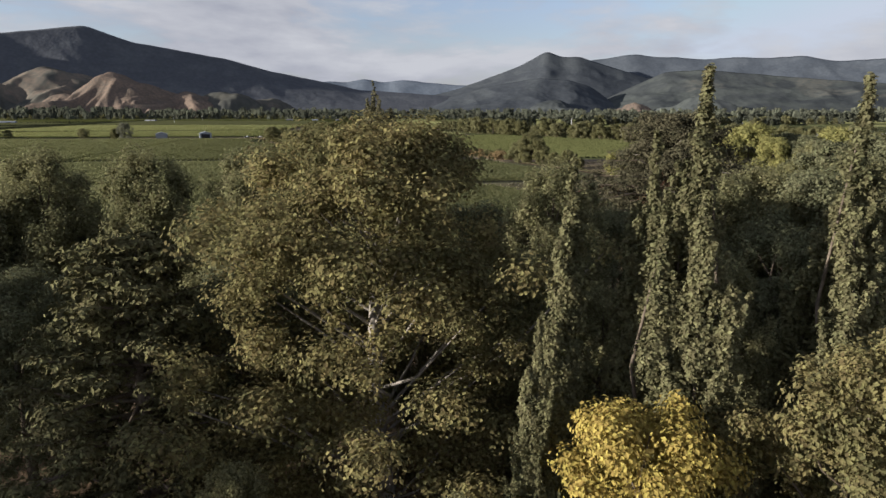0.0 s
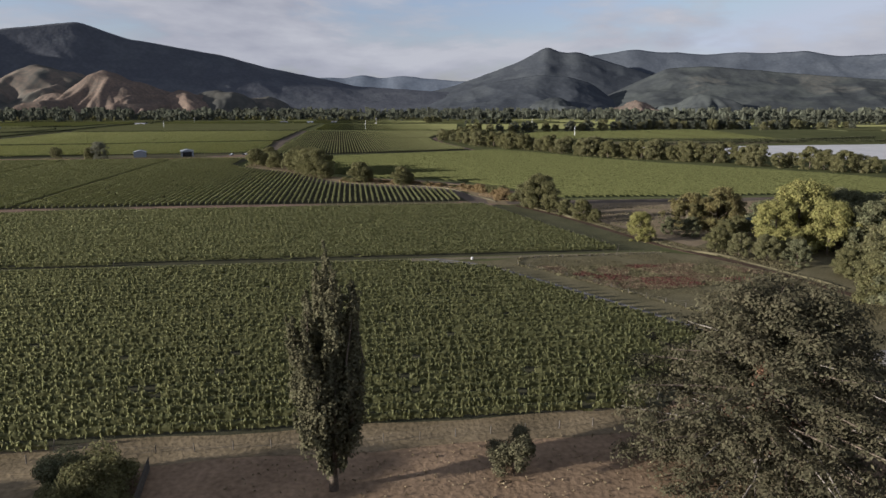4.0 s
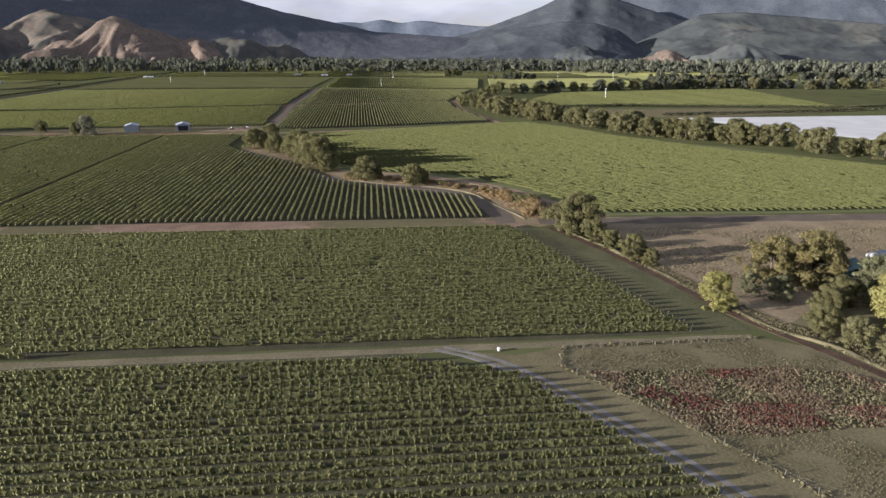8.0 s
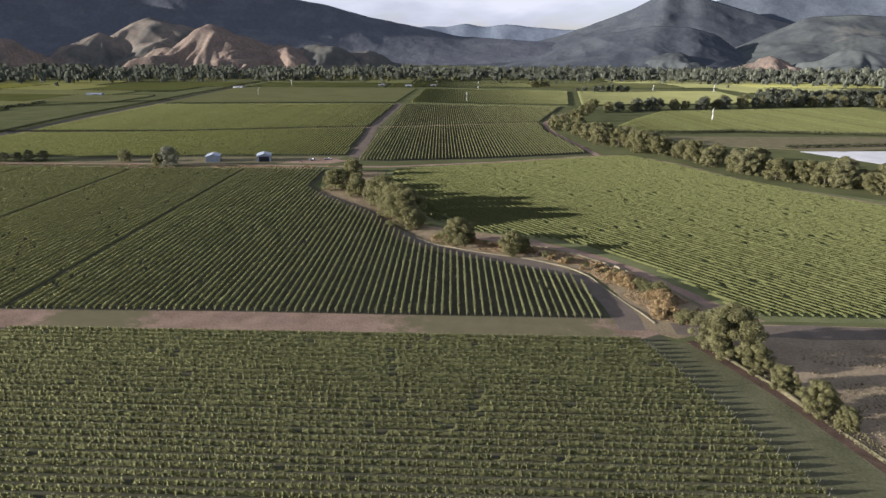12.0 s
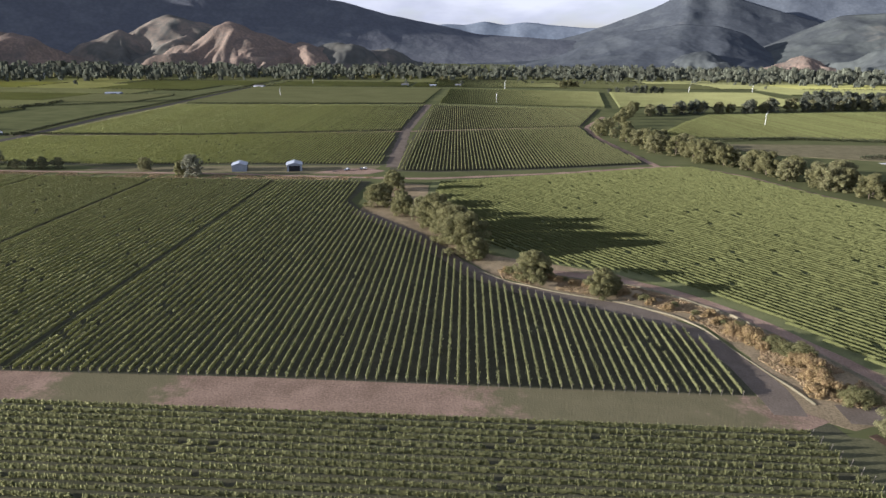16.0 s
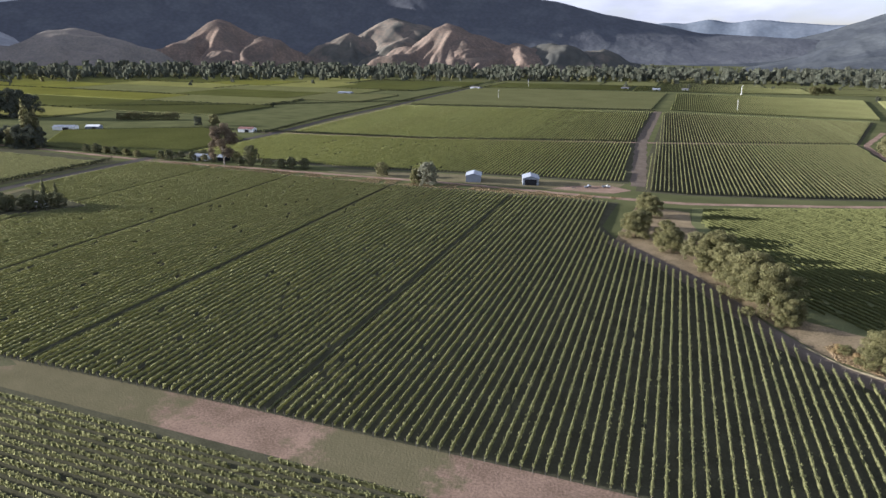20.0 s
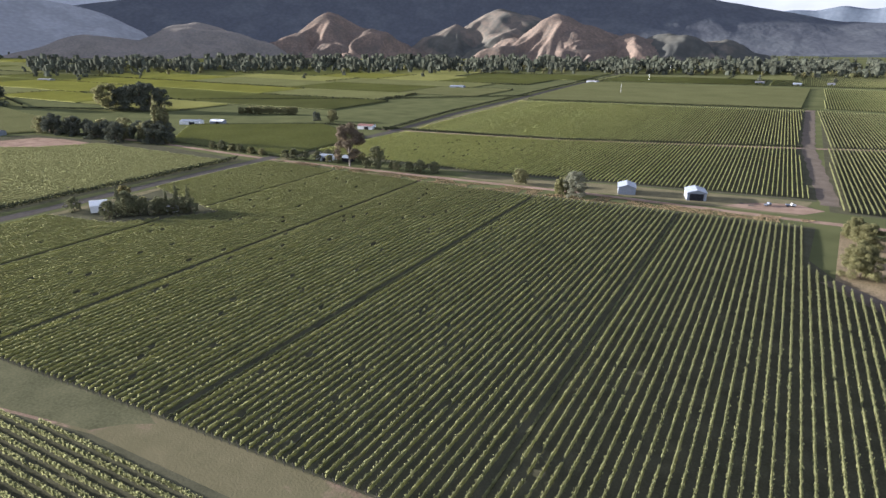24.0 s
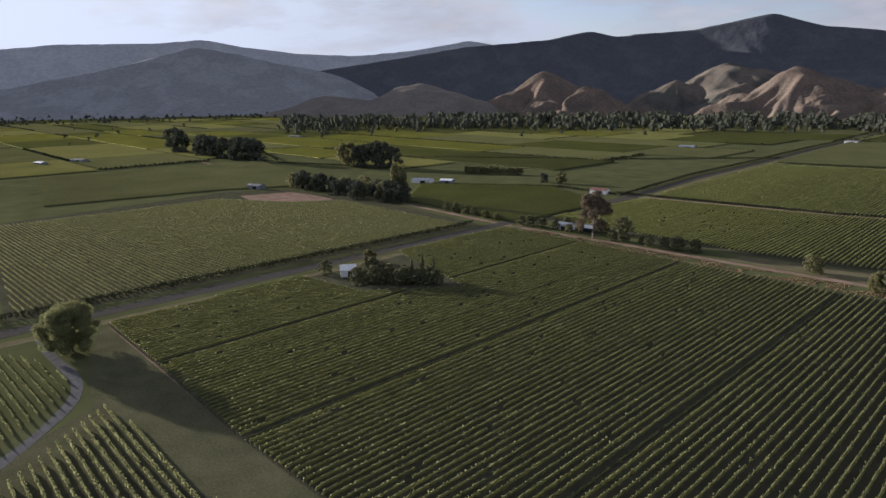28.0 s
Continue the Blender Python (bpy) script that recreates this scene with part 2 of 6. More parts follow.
def hillside(name, wood, scrub, grass, wooded=0.5, open_amount=0.1, relief=1.0):
    """A slope seen from afar: tree crowns about 20 m across, stands of two tones, and clearings of grass where the wood thins."""
    m = bpy.data.materials.new(name)
    m.use_nodes = True
    t = m.node_tree
    b = t.nodes["Principled BSDF"]
    b.inputs["Roughness"].default_value, b.inputs["Specular IOR Level"].default_value = 0.95, 0.0
    geo = t.nodes.new("ShaderNodeNewGeometry")

    def field(scale, detail, low, high):
        n = t.nodes.new("ShaderNodeTexNoise")
        n.inputs["Scale"].default_value, n.inputs["Detail"].default_value, n.inputs["Distortion"].default_value = scale, detail, 0.6
        t.links.new(geo.outputs["Position"], n.inputs["Vector"])
        r = t.nodes.new("ShaderNodeMapRange")
        r.inputs["From Min"].default_value, r.inputs["From Max"].default_value = low, high
        t.links.new(n.outputs[0], r.inputs["Value"])
        return r.outputs[0]

    def blend(amount, one, two, kind="MIX"):
        x = t.nodes.new("ShaderNodeMixRGB")
        x.blend_type = kind
        for value, socket in ((amount, x.inputs[0]), (one, x.inputs[1]), (two, x.inputs[2])):
            if isinstance(value, tuple):
                socket.default_value = (*value, 1)
            elif isinstance(value, float):
                socket.default_value = value
            else:
                t.links.new(value, socket)
        return x.outputs[0]

    crowns = t.nodes.new("ShaderNodeTexVoronoi")
    crowns.inputs["Scale"].default_value = 0.05
    t.links.new(geo.outputs["Position"], crowns.inputs["Vector"])
    tone = t.nodes.new("ShaderNodeMapRange")
    tone.inputs["From Max"].default_value = 0.8
    tone.inputs["To Min"].default_value, tone.inputs["To Max"].default_value = 1.07, 0.88
    t.links.new(crowns.outputs["Distance"], tone.inputs["Value"])
    trees = blend(field(0.006, 5.0, 0.5 - 0.1 * wooded, 0.6), wood, scrub)
    crown_tone = t.nodes.new("ShaderNodeVectorMath")
    crown_tone.operation = "SCALE"
    t.links.new(trees, crown_tone.inputs[0])
    t.links.new(tone.outputs[0], crown_tone.inputs["Scale"])
    open_field = field(0.0036, 7.0, 0.66 - 0.5 * open_amount, 0.72 - 0.5 * open_amount)
    speckle = blend(field(0.05, 4.0, 0.35, 0.7), grass, scrub)
    colour = blend(open_field, crown_tone.outputs[0], speckle)
    t.links.new(colour, b.inputs["Base Color"])
    bump = t.nodes.new("ShaderNodeBump")
    bump.invert = True
    bump.inputs["Strength"].default_value, bump.inputs["Distance"].default_value = 0.4, 2.2 * relief
    t.links.new(crowns.outputs["Distance"], bump.inputs["Height"])
    t.links.new(bump.outputs[0], b.inputs["Normal"])
    return m


# Lifted and blue-greyed forest: aerial haze is part of this colour.
M_FOREST = hillside("hazed_forest_slope", (0.08, 0.085, 0.096), (0.094, 0.1, 0.109), (0.1, 0.104, 0.108), 0.2, 0.0)
# Darker copy of the forest colour, with the right-hand slopes' shade painted in.
M_WOODS = hillside("shade_painted_woods", (0.052, 0.058, 0.066), (0.066, 0.073, 0.079), (0.08, 0.083, 0.082), 0.4, 0.04)
M_SCRUB = hillside("wooded_hill_with_clearings", (0.05, 0.055, 0.057), (0.07, 0.077, 0.073), (0.1, 0.098, 0.086), 0.6, 0.14)
# The blue of distance haze is painted into this forest colour.
M_MID = hillside("haze_tinted_mountain_forest", (0.062, 0.071, 0.085), (0.076, 0.086, 0.1), (0.085, 0.094, 0.105), 0.3, 0.0)
# Pale tones: haze towards the sun is painted into both forest colours.
M_HAZE = hillside("haze_painted_forest", (0.225, 0.228, 0.233), (0.262, 0.266, 0.27), (0.275, 0.277, 0.28), 0.3, 0.0, 0.4)
M_HAZE_FAR = hillside("haze_painted_far_forest", (0.36, 0.367, 0.378), (0.395, 0.4, 0.41), (0.4, 0.405, 0.41), 0.3, 0.0, 0.3)
# Paler and bluer still, again with haze put into the colour.
M_FAR = hillside("haze_tinted_far_forest", (0.115, 0.135, 0.165), (0.135, 0.155, 0.185), (0.14, 0.16, 0.185), 0.3, 0.0, 0.3)
M_HILL = material("dry_hillside", (0.098, 0.085, 0.072), (0.175, 0.131, 0.102), 0.014, fine=8, bump=0.8, third=(0.128, 0.101, 0.081), high_at=0.62)
# Paler copy of dry_hillside: haze over the back-lit hills is painted in.
M_HILLPALE = material("haze_lightened_hillside", (0.13, 0.12, 0.105), (0.195, 0.171, 0.147), 0.014, fine=8, bump=0.6)
M_HILLGREEN = hillside("half_wooded_dry_hill", (0.07, 0.071, 0.064), (0.096, 0.092, 0.078), (0.15, 0.122, 0.098), 0.7, 0.3, 0.5)



def headland_material(patches):
    """Pinkish dirt worn by wheels, grown over with thin olive grass at (centre x, half length) places with frayed edges."""
    m = material("dirt_headland", (0.115, 0.082, 0.058), (0.235, 0.165, 0.122), 0.11, fine=16, bump=0.5, third=(0.168, 0.12, 0.089))
    t = m.node_tree
    b = t.nodes["Principled BSDF"]
    dirt = b.inputs["Base Color"].links[0].from_socket
    geo = t.nodes.new("ShaderNodeNewGeometry")
    split = t.nodes.new("ShaderNodeSeparateXYZ")
    t.links.new(geo.outputs["Position"], split.inputs[0])

    def calc(kind, one, two):
        n = t.nodes.new("ShaderNodeMath")
        n.operation = kind
        for k, v in enumerate((one, two)):
            if isinstance(v, (int, float)):
                n.inputs[k].default_value = v
            else:
                t.links.new(v, n.inputs[k])
        return n.outputs[0]

    nearest = None
    for x, half in patches:
        d = calc("DIVIDE", calc("ABSOLUTE", calc("SUBTRACT", split.outputs[0], x), 0), half)
        nearest = d if nearest is None else calc("MINIMUM", nearest, d)
    fray = t.nodes.new("ShaderNodeTexNoise")
    fray.inputs["Scale"].default_value, fray.inputs["Detail"].default_value, fray.inputs["Roughness"].default_value = 0.16, 9.0, 0.68
    t.links.new(geo.outputs["Position"], fray.inputs["Vector"])
    edge = t.nodes.new("ShaderNodeMapRange")
    edge.inputs["From Min"].default_value, edge.inputs["From Max"].default_value = 1.25, 0.85
    t.links.new(calc("ADD", nearest, calc("MULTIPLY", calc("SUBTRACT", fray.outputs[0], 0.5), 2.6)), edge.inputs["Value"])
    tone = t.nodes.new("ShaderNodeValToRGB")
    tone.color_ramp.elements[0].color, tone.color_ramp.elements[1].color = (0.075, 0.07, 0.038, 1), (0.135, 0.118, 0.07, 1)
    t.links.new(fray.outputs[0], tone.inputs[0])
    mix = t.nodes.new("ShaderNodeMixRGB")
    t.links.new(edge.outputs[0], mix.inputs[0])
    t.links.new(dirt, mix.inputs[1])
    t.links.new(tone.outputs[0], mix.inputs[2])
    t.links.new(mix.outputs[0], b.inputs["Base Color"])
    return m


M_HEADLAND = headland_material(((-143, 15), (-18, 30), (-232, 34), (-330, 40)))

# ---- mesh helpers ----
rng = np.random.default_rng(7)


def mesh_from(name, verts, faces, mat, smooth=False):
    """A mesh from arrays: verts n x 3 and faces m x k, all of one size."""
    verts, faces = np.asarray(verts, np.float32), np.asarray(faces, np.int32)
    me = bpy.data.meshes.new(name)
    me.vertices.add(len(verts))
    me.vertices.foreach_set("co", verts.ravel())
    k = faces.shape[1]
    me.loops.add(faces.size)
    me.loops.foreach_set("vertex_index", faces.ravel())
    me.polygons.add(len(faces))
    me.polygons.foreach_set("loop_start", np.arange(0, faces.size, k, dtype=np.int32))
    me.polygons.foreach_set("use_smooth", np.full(len(faces), smooth, dtype=bool))
    me.update(calc_edges=True)
    me.materials.append(mat)
    return me


def child(name, mesh, parent, label="", m=None):
    ob = new(name, mesh)
    ob.parent = parent
    if m is not None:
        ob.matrix_basis = m
    return tagged(ob, label)


def empty(name, m, label, category, group="", kind=""):
    ob = new(name)
    ob.matrix_basis = m
    ob.empty_display_size = 0.5
    return tagged(ob, label, category, group, kind)


def part(name, bm, mat, parent, label=""):
    """Links a bmesh as one mesh object under a thing or a part."""
    me = bpy.data.meshes.new(name)
    bm.to_mesh(me)
    bm.free()
    me.materials.append(mat)
    return child(name, me, parent, label)


def box(sx, sy, sz, at=(0, 0, 0), bevel=0.0, turn=0.0):
    bm = bmesh.new()
    bmesh.ops.create_cube(bm, size=1.0, matrix=Matrix.Translation(at) @ Matrix.Rotation(turn, 4, "Z") @ Matrix.Diagonal((sx, sy, sz, 1)))
    if bevel:
        bmesh.ops.bevel(bm, geom=bm.edges[:], offset=bevel, segments=1, affect="EDGES")
    return bm


def ground_z(x, y):
    """The valley floor: flat near by, rising gently far out to the left and the right."""
    return 0.013 * np.maximum(0, -x - 900) + 0.006 * np.maximum(0, x - 700)


def sheet(name, pts, z, mat, label, category):
    """A thin laid surface with the given corners, its edge a real step down to the ground."""
    z *= 0.4 if z < 0.3 else 1
    bm = bmesh.new()
    v = [bm.verts.new((x, y, z + float(ground_z(x, y)))) for x, y in pts]
    f = bm.faces.new(v)
    if f.calc_area() and f.normal.z < 0:
        f.normal_flip()
    r = bmesh.ops.extrude_face_region(bm, geom=[f])
    for q in r["geom"]:
        if isinstance(q, bmesh.types.BMVert):
            q.co.z -= z + 0.1
    bmesh.ops.recalc_face_normals(bm, faces=bm.faces[:])
    me = bpy.data.meshes.new(name)
    bm.to_mesh(me)
    bm.free()
    me.materials.append(mat)
    return tagged(new(name, me), label, category, kind="structure")


def ribbon(name, line, width, z, mat, label, category, taper=0.0):
    """A track or road along a line of corners, smoothed, with uneven edges."""
    z *= 0.4
    p = np.array(line, float)
    d = np.r_[0, np.cumsum(np.hypot(*np.diff(p, axis=0).T))]
    s = np.linspace(0, d[-1], max(8, int(d[-1] / 6)))
    c = np.c_[np.interp(s, d, p[:, 0]), np.interp(s, d, p[:, 1])]
    for _ in range(4):
        c[1:-1] = (c[:-2] + 2 * c[1:-1] + c[2:]) / 4
    t = np.gradient(c, axis=0)
    t /= np.hypot(*t.T)[:, None]
    n = np.c_[-t[:, 1], t[:, 0]]
    w = width / 2 * (1 + 0.12 * np.sin(s * 0.21 + len(line)) + 0.06 * np.sin(s * 0.73))
    if taper:
        w *= np.clip(0.1 + s / taper, 0, 1)
    a, b = c + n * w[:, None], c - n * w[:, None]
    zz = z + ground_z(c[:, 0], c[:, 1])
    v = np.concatenate([np.c_[a, zz], np.c_[b, zz], np.c_[a + n * 0.1, zz * 0 - 0.1], np.c_[b - n * 0.1, zz * 0 - 0.1]])
    k = len(c)
    i = np.arange(k - 1)
    q = lambda o, r: np.c_[o + i, r + i, r + i + 1, o + i + 1]
    return tagged(new(name, mesh_from(name, v, np.concatenate([q(0, k), q(2 * k, 0), q(k, 3 * k)]), mat)), label, category, kind="structure")


# ---- the valley floor and the hills ----
def valley():
    n = 160
    u = np.linspace(-1, 1, n)
    g = np.sign(u) * (0.12 * np.abs(u) + 0.88 * np.abs(u) ** 3) * 6500
    X, Y = np.meshgrid(g, g)
    Z = ground_z(X, Y)
    i = np.arange(n - 1)
    a = (i[:, None] * n + i).ravel()
    me = mesh_from("ground", np.c_[X.ravel(), Y.ravel(), Z.ravel()], np.c_[a, a + 1, a + n + 1, a + n], M_PLAIN, True)
    tagged(new("ground", me), "wide flat valley floor of pasture and dry grass", "ground", kind="structure")


valley()


def fractal(x, y, scale, octaves=5, ridged=True):
    out = np.zeros(x.size)
    px, py = x.ravel(), y.ravel()
    for o in range(octaves):
        f = scale * 2**o
        v = np.array([noise.noise(Vector((a * f, b * f, 3.7 * o))) for a, b in zip(px, py)])
        out += ((0.5 - np.abs(v)) if ridged else v) / 2**o
    return out.reshape(x.shape)


def ridge(name, label, centre, near, crest, behind, profile, mat, gully=(0.12, 1.0), step=0.15, rows=60, seed=0.0, soften=3):
    """A range round a centre: crest heights by bearing (degrees to the left of +y); spurs run down from the crest with gullies cut between them."""
    az, h = np.array(profile, float).T
    o = np.argsort(az)
    az, h = az[o], h[o]
    A = np.arange(az[0], az[-1] + step, step)
    H = np.interp(A, az, h)
    for _ in range(soften * 4):
        H[1:-1] = (H[:-2] + 2 * H[1:-1] + H[2:]) / 4
    Rr = np.r_[np.linspace(near, crest, rows), np.linspace(crest, behind, 6)[1:]]
    AA, RR = np.meshgrid(np.radians(A), Rr)
    X, Y = centre[0] - RR * np.sin(AA), centre[1] + RR * np.cos(AA)
    u = np.clip((RR - near) / (crest - near), 0, 1)
    down = np.where(RR > crest, 1 - 0.8 * (RR - crest) / (behind - crest), 1)
    arc = np.radians(np.degrees(AA)) * crest
    along = gully[1]
    warp = fractal(arc / 1100 + seed, RR / 1100, 1.0, 2, False)
    big = np.abs(fractal(arc / (430 * along) + 0.9 * warp + seed, RR / (800 * along) + 0.6 * warp, 1.0, 1, False)) * 2.2
    mid = np.abs(fractal(arc / (180 * along) + 1.5 * warp + seed, RR / (300 * along) - 1.2 * warp, 1.0, 1, False)) * 2.2
    small = np.abs(fractal(arc / (75 * along) + seed, RR / (120 * along) + 2.0 * warp, 1.0, 2, False)) * 2.0
    cut = np.clip(0.55 * big + 0.3 * mid + 0.06 * small, 0, 1.3)
    Z = H[None, :] * u**1.15 * down * (1 - gully[0] * cut * np.sin(np.pi * np.clip(u, 0, 1) ** 0.85) ** 0.7 * 1.25)
    Z += fractal(X + seed, Y, 0.012, 2, False) * 2.5 * np.clip(H[None, :] / 200, 0.2, 1)
    Z[0] = -12
    k = len(A)
    i = np.arange(k - 1)
    a = (np.arange(len(Rr) - 1)[:, None] * k + i).ravel()
    me = mesh_from(name, np.c_[X.ravel(), Y.ravel(), Z.ravel()], np.c_[a, a + 1, a + k + 1, a + k], mat, True)
    return tagged(new(name, me), label, "hills", kind="structure")


def dry_hill(name, label, x, y, h, radius, mat, lobes=5, seed=0.0, lean=(0.0, 0.0), size=130):
    """One rounded hill of bare grass: spurs that fan out from its top, with eroded gullies between."""
    g = np.linspace(-1.5, 1.5, size) * radius
    gx, gy = np.meshgrid(g, g)
    wx = gx + 0.16 * radius * fractal(gx + seed * 37, gy, 1.6 / radius, 3, False)
    wy = gy + 0.16 * radius * fractal(gx, gy + seed * 53, 1.6 / radius, 3, False)
    d = np.hypot(wx - lean[0] * radius, wy - lean[1] * radius) / radius
    th = np.arctan2(wy, wx)
    turn = th + 0.5 * fractal(gx + 900, gy + seed * 71, 1.1 / radius, 2, False)
    spur = np.abs(np.sin(turn * lobes / 2 + seed)) * 0.6 + 0.42 * np.abs(np.sin(turn * lobes * 1.35 + seed * 2.3 + 3 * d)) + 0.22 * np.abs(np.sin(turn * lobes * 3.1 + seed * 1.7 - 4 * d))
    reach = d * (0.68 + 0.52 * spur * np.clip(d * 1.6, 0, 1))
    Z = np.where(reach < 1, h * np.clip(1 - reach, 0, 1) ** 1.12 * (1 - 0.1 * np.exp(-((reach / 0.16) ** 2))), -6)
    Z += fractal(gx + seed * 11, gy, 5.0 / radius, 3) * h * 0.05 * np.clip(1 - reach, 0, 1)
    for _ in range(3):
        Z[1:-1, 1:-1] = (Z[:-2, 1:-1] + Z[2:, 1:-1] + Z[1:-1, :-2] + Z[1:-1, 2:] + 4 * Z[1:-1, 1:-1]) / 8
    i = np.arange(size - 1)
    a = (i[:, None] * size + i).ravel()
    q = np.c_[a, a + 1, a + size + 1, a + size]
    q = q[Z.ravel()[q].max(1) > -5]
    me = mesh_from(name, np.c_[(gx + x).ravel(), (gy + y).ravel(), Z.ravel() + float(ground_z(x, y)) * 0.4], q, mat, True)
    return tagged(new(name, me), label, "hill", kind="structure")


HOME, LAST = (0, 0), (-171, 230)
ridge("mountain_range_main", "high dark forested mountain range beyond the valley", HOME, 3600, 4250, 4600, [(-4, 60), (-1, 120), (4, 145), (7, 158), (10.7, 215), (14.4, 266), (18, 335), (21, 370), (25, 415), (28.1, 495), (30, 470), (33.5, 428), (37, 422), (39, 410), (41, 450), (44.3, 408), (51, 380), (57, 315), (63, 255), (70, 150), (76, 60)], M_FOREST, (0.075, 1.2), seed=3.1)
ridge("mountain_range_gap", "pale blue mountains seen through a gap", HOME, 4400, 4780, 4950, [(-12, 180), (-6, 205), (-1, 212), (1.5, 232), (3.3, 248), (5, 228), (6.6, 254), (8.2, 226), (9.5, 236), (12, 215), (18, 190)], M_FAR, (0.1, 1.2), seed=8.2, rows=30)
ridge("mountain_range_right", "forested mountain with a pointed peak", HOME, 3500, 4450, 4700, [(8, 30), (2, 110), (-1, 160), (-4, 240), (-6.9, 322), (-8.6, 392), (-9.2, 424), (-9.8, 396), (-10.7, 372), (-11.8, 384), (-13, 350), (-15, 300), (-18, 230), (-22, 130), (-26, 40)], M_WOODS, (0.085, 1.0), seed=900.3)
ridge("mountain_range_right_far", "farther mountains tinted blue-grey for haze", HOME, 4200, 4850, 4980, [(-6, 180), (-10, 330), (-13, 385), (-15, 404), (-16.3, 424), (-18, 398), (-20, 392), (-22, 372), (-24, 384), (-26.5, 372), (-29, 380), (-31, 338), (-34, 345), (-45, 350), (-60, 250), (-75, 100)], M_MID, (0.09, 1.2), seed=950)
ridge("hill_range_right", "lower forested hills before the mountains", HOME, 2650, 3400, 3800, [(-8, 10), (-13, 50), (-15.6, 125), (-19, 215), (-21.7, 222), (-26, 196), (-30, 170), (-34.4, 145), (-45, 120), (-60, 60), (-70, 10)], M_SCRUB, (0.2, 0.8), seed=400.7, step=0.12)
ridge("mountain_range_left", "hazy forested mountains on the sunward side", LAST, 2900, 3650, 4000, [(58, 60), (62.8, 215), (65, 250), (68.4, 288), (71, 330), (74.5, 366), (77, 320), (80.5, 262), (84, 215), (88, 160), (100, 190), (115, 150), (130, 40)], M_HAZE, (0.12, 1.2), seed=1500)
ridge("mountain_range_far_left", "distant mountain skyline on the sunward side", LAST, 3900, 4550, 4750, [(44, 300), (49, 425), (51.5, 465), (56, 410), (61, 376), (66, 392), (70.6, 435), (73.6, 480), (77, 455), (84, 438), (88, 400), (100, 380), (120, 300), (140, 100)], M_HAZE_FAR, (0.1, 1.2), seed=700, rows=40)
ridge("hill_range_front", "low dark wooded hill at the valley edge", HOME, 2550, 3150, 3400, [(4, 5), (1, 40), (-2, 110), (-5, 150), (-8.5, 178), (-11, 172), (-13, 140), (-15, 60), (-17, 5)], M_WOODS, (0.22, 0.8), seed=77.5, step=0.12)
for x, y, h, r, mat, lobes, seed, lean in (
    (-1245, 2500, 186, 330, M_HILL, 5, 2.0, (0, 0)), (-1120, 2400, 96, 190, M_HILL, 4, 5.0, (0, 0)), (-1380, 2420, 92, 190, M_HILL, 4, 3.3, (0, 0)),
    (-1640, 2760, 226, 430, M_HILLGREEN, 5, 4.1, (0, 0)), (-1770, 2560, 150, 260, M_HILLGREEN, 4, 7.7, (0, 0)), (-1490, 2560, 130, 240, M_HILLGREEN, 4, 6.2, (0, 0)),
    (-2180, 2240, 202, 360, M_HILL, 5, 1.2, (0, 0)), (-1925, 2215, 128, 230, M_HILL, 4, 8.4, (0, 0)), (-2180, 2050, 112, 215, M_HILL, 4, 9.1, (0, 0)), (-2010, 2060, 70, 150, M_HILL, 3, 2.6, (0, 0)),
    (-965, 2500, 108, 215, M_HILL, 4, 1.7, (0, 0)), (-850, 2560, 106, 240, M_HILLGREEN, 4, 3.9, (0, 0)), (-720, 2680, 84, 220, M_HILLGREEN, 3, 5.2, (0, 0)),
    (-2530, 1825, 158, 450, M_HILLPALE, 4, 2.9, (0, 0)), (-2750, 1520, 105, 400, M_HILLPALE, 4, 6.6, (0, 0)),
    (768, 2590, 66, 130, M_HILL, 3, 4.4, (0, 0)), (1010, 2500, 92, 210, M_SCRUB, 4, 1.1, (0, 0)), (470, 2700, 80, 200, M_SCRUB, 4, 8.8, (0, 0))):
    text = "rounded dry tan hill with eroded gullies" if mat in (M_HILL, M_HILLPALE) else "dry grass hill half grown over with dark scrub"
    dry_hill("foothill", text, x, y, h, r, mat, lobes, seed, lean)

# ---- surfaces laid on the valley floor ----
sheet("paddock_near", [(-30, -40), (95, -40), (95, 150), (58, 152), (31, 119.5), (-6, 114), (-36.5, 111.5), (-33, 100)], 0.03, M_BROWN, "dry brown paddock with tufts and mounds of earth", "paddock")
sheet("yard_near", [(-110, -40), (-30, -40), (-33, 100), (-36.5, 111.5), (-110, 102)], 0.03, M_DRY, "shaded garden ground beside the paddock", "yard")
sheet("field_a", [(-260, 85), (-63, 106), (-6, 114), (31, 119.5), (60, 150), (14, 202), (-12.5, 209), (-90, 200.5), (-300, 176)], 0.05, M_ROWSOIL, "grassed soil between rows of vines", "field")
sheet("field_b", [(-400, 166), (-91, 202.7), (-13, 212.2), (60, 221), (27, 311), (-160, 291), (-262, 277), (-305, 264), (-375, 252), (-345, 225)], 0.05, M_ROWSOIL, "grassed soil between rows of vines", "field")
sheet("headland_track", [(-415, 261), (-375, 249.5), (-305, 261.8), (-260, 274.8), (-160, 287.2), (19.5, 306.4), (27, 312), (14, 321), (-54, 313.4), (-108, 307.8), (-185, 297.8), (-258, 286.8), (-330, 275.2), (-389, 269.6), (-450, 262.4)], 0.08, M_HEADLAND, "bare dirt headland track between vineyard blocks", "track")
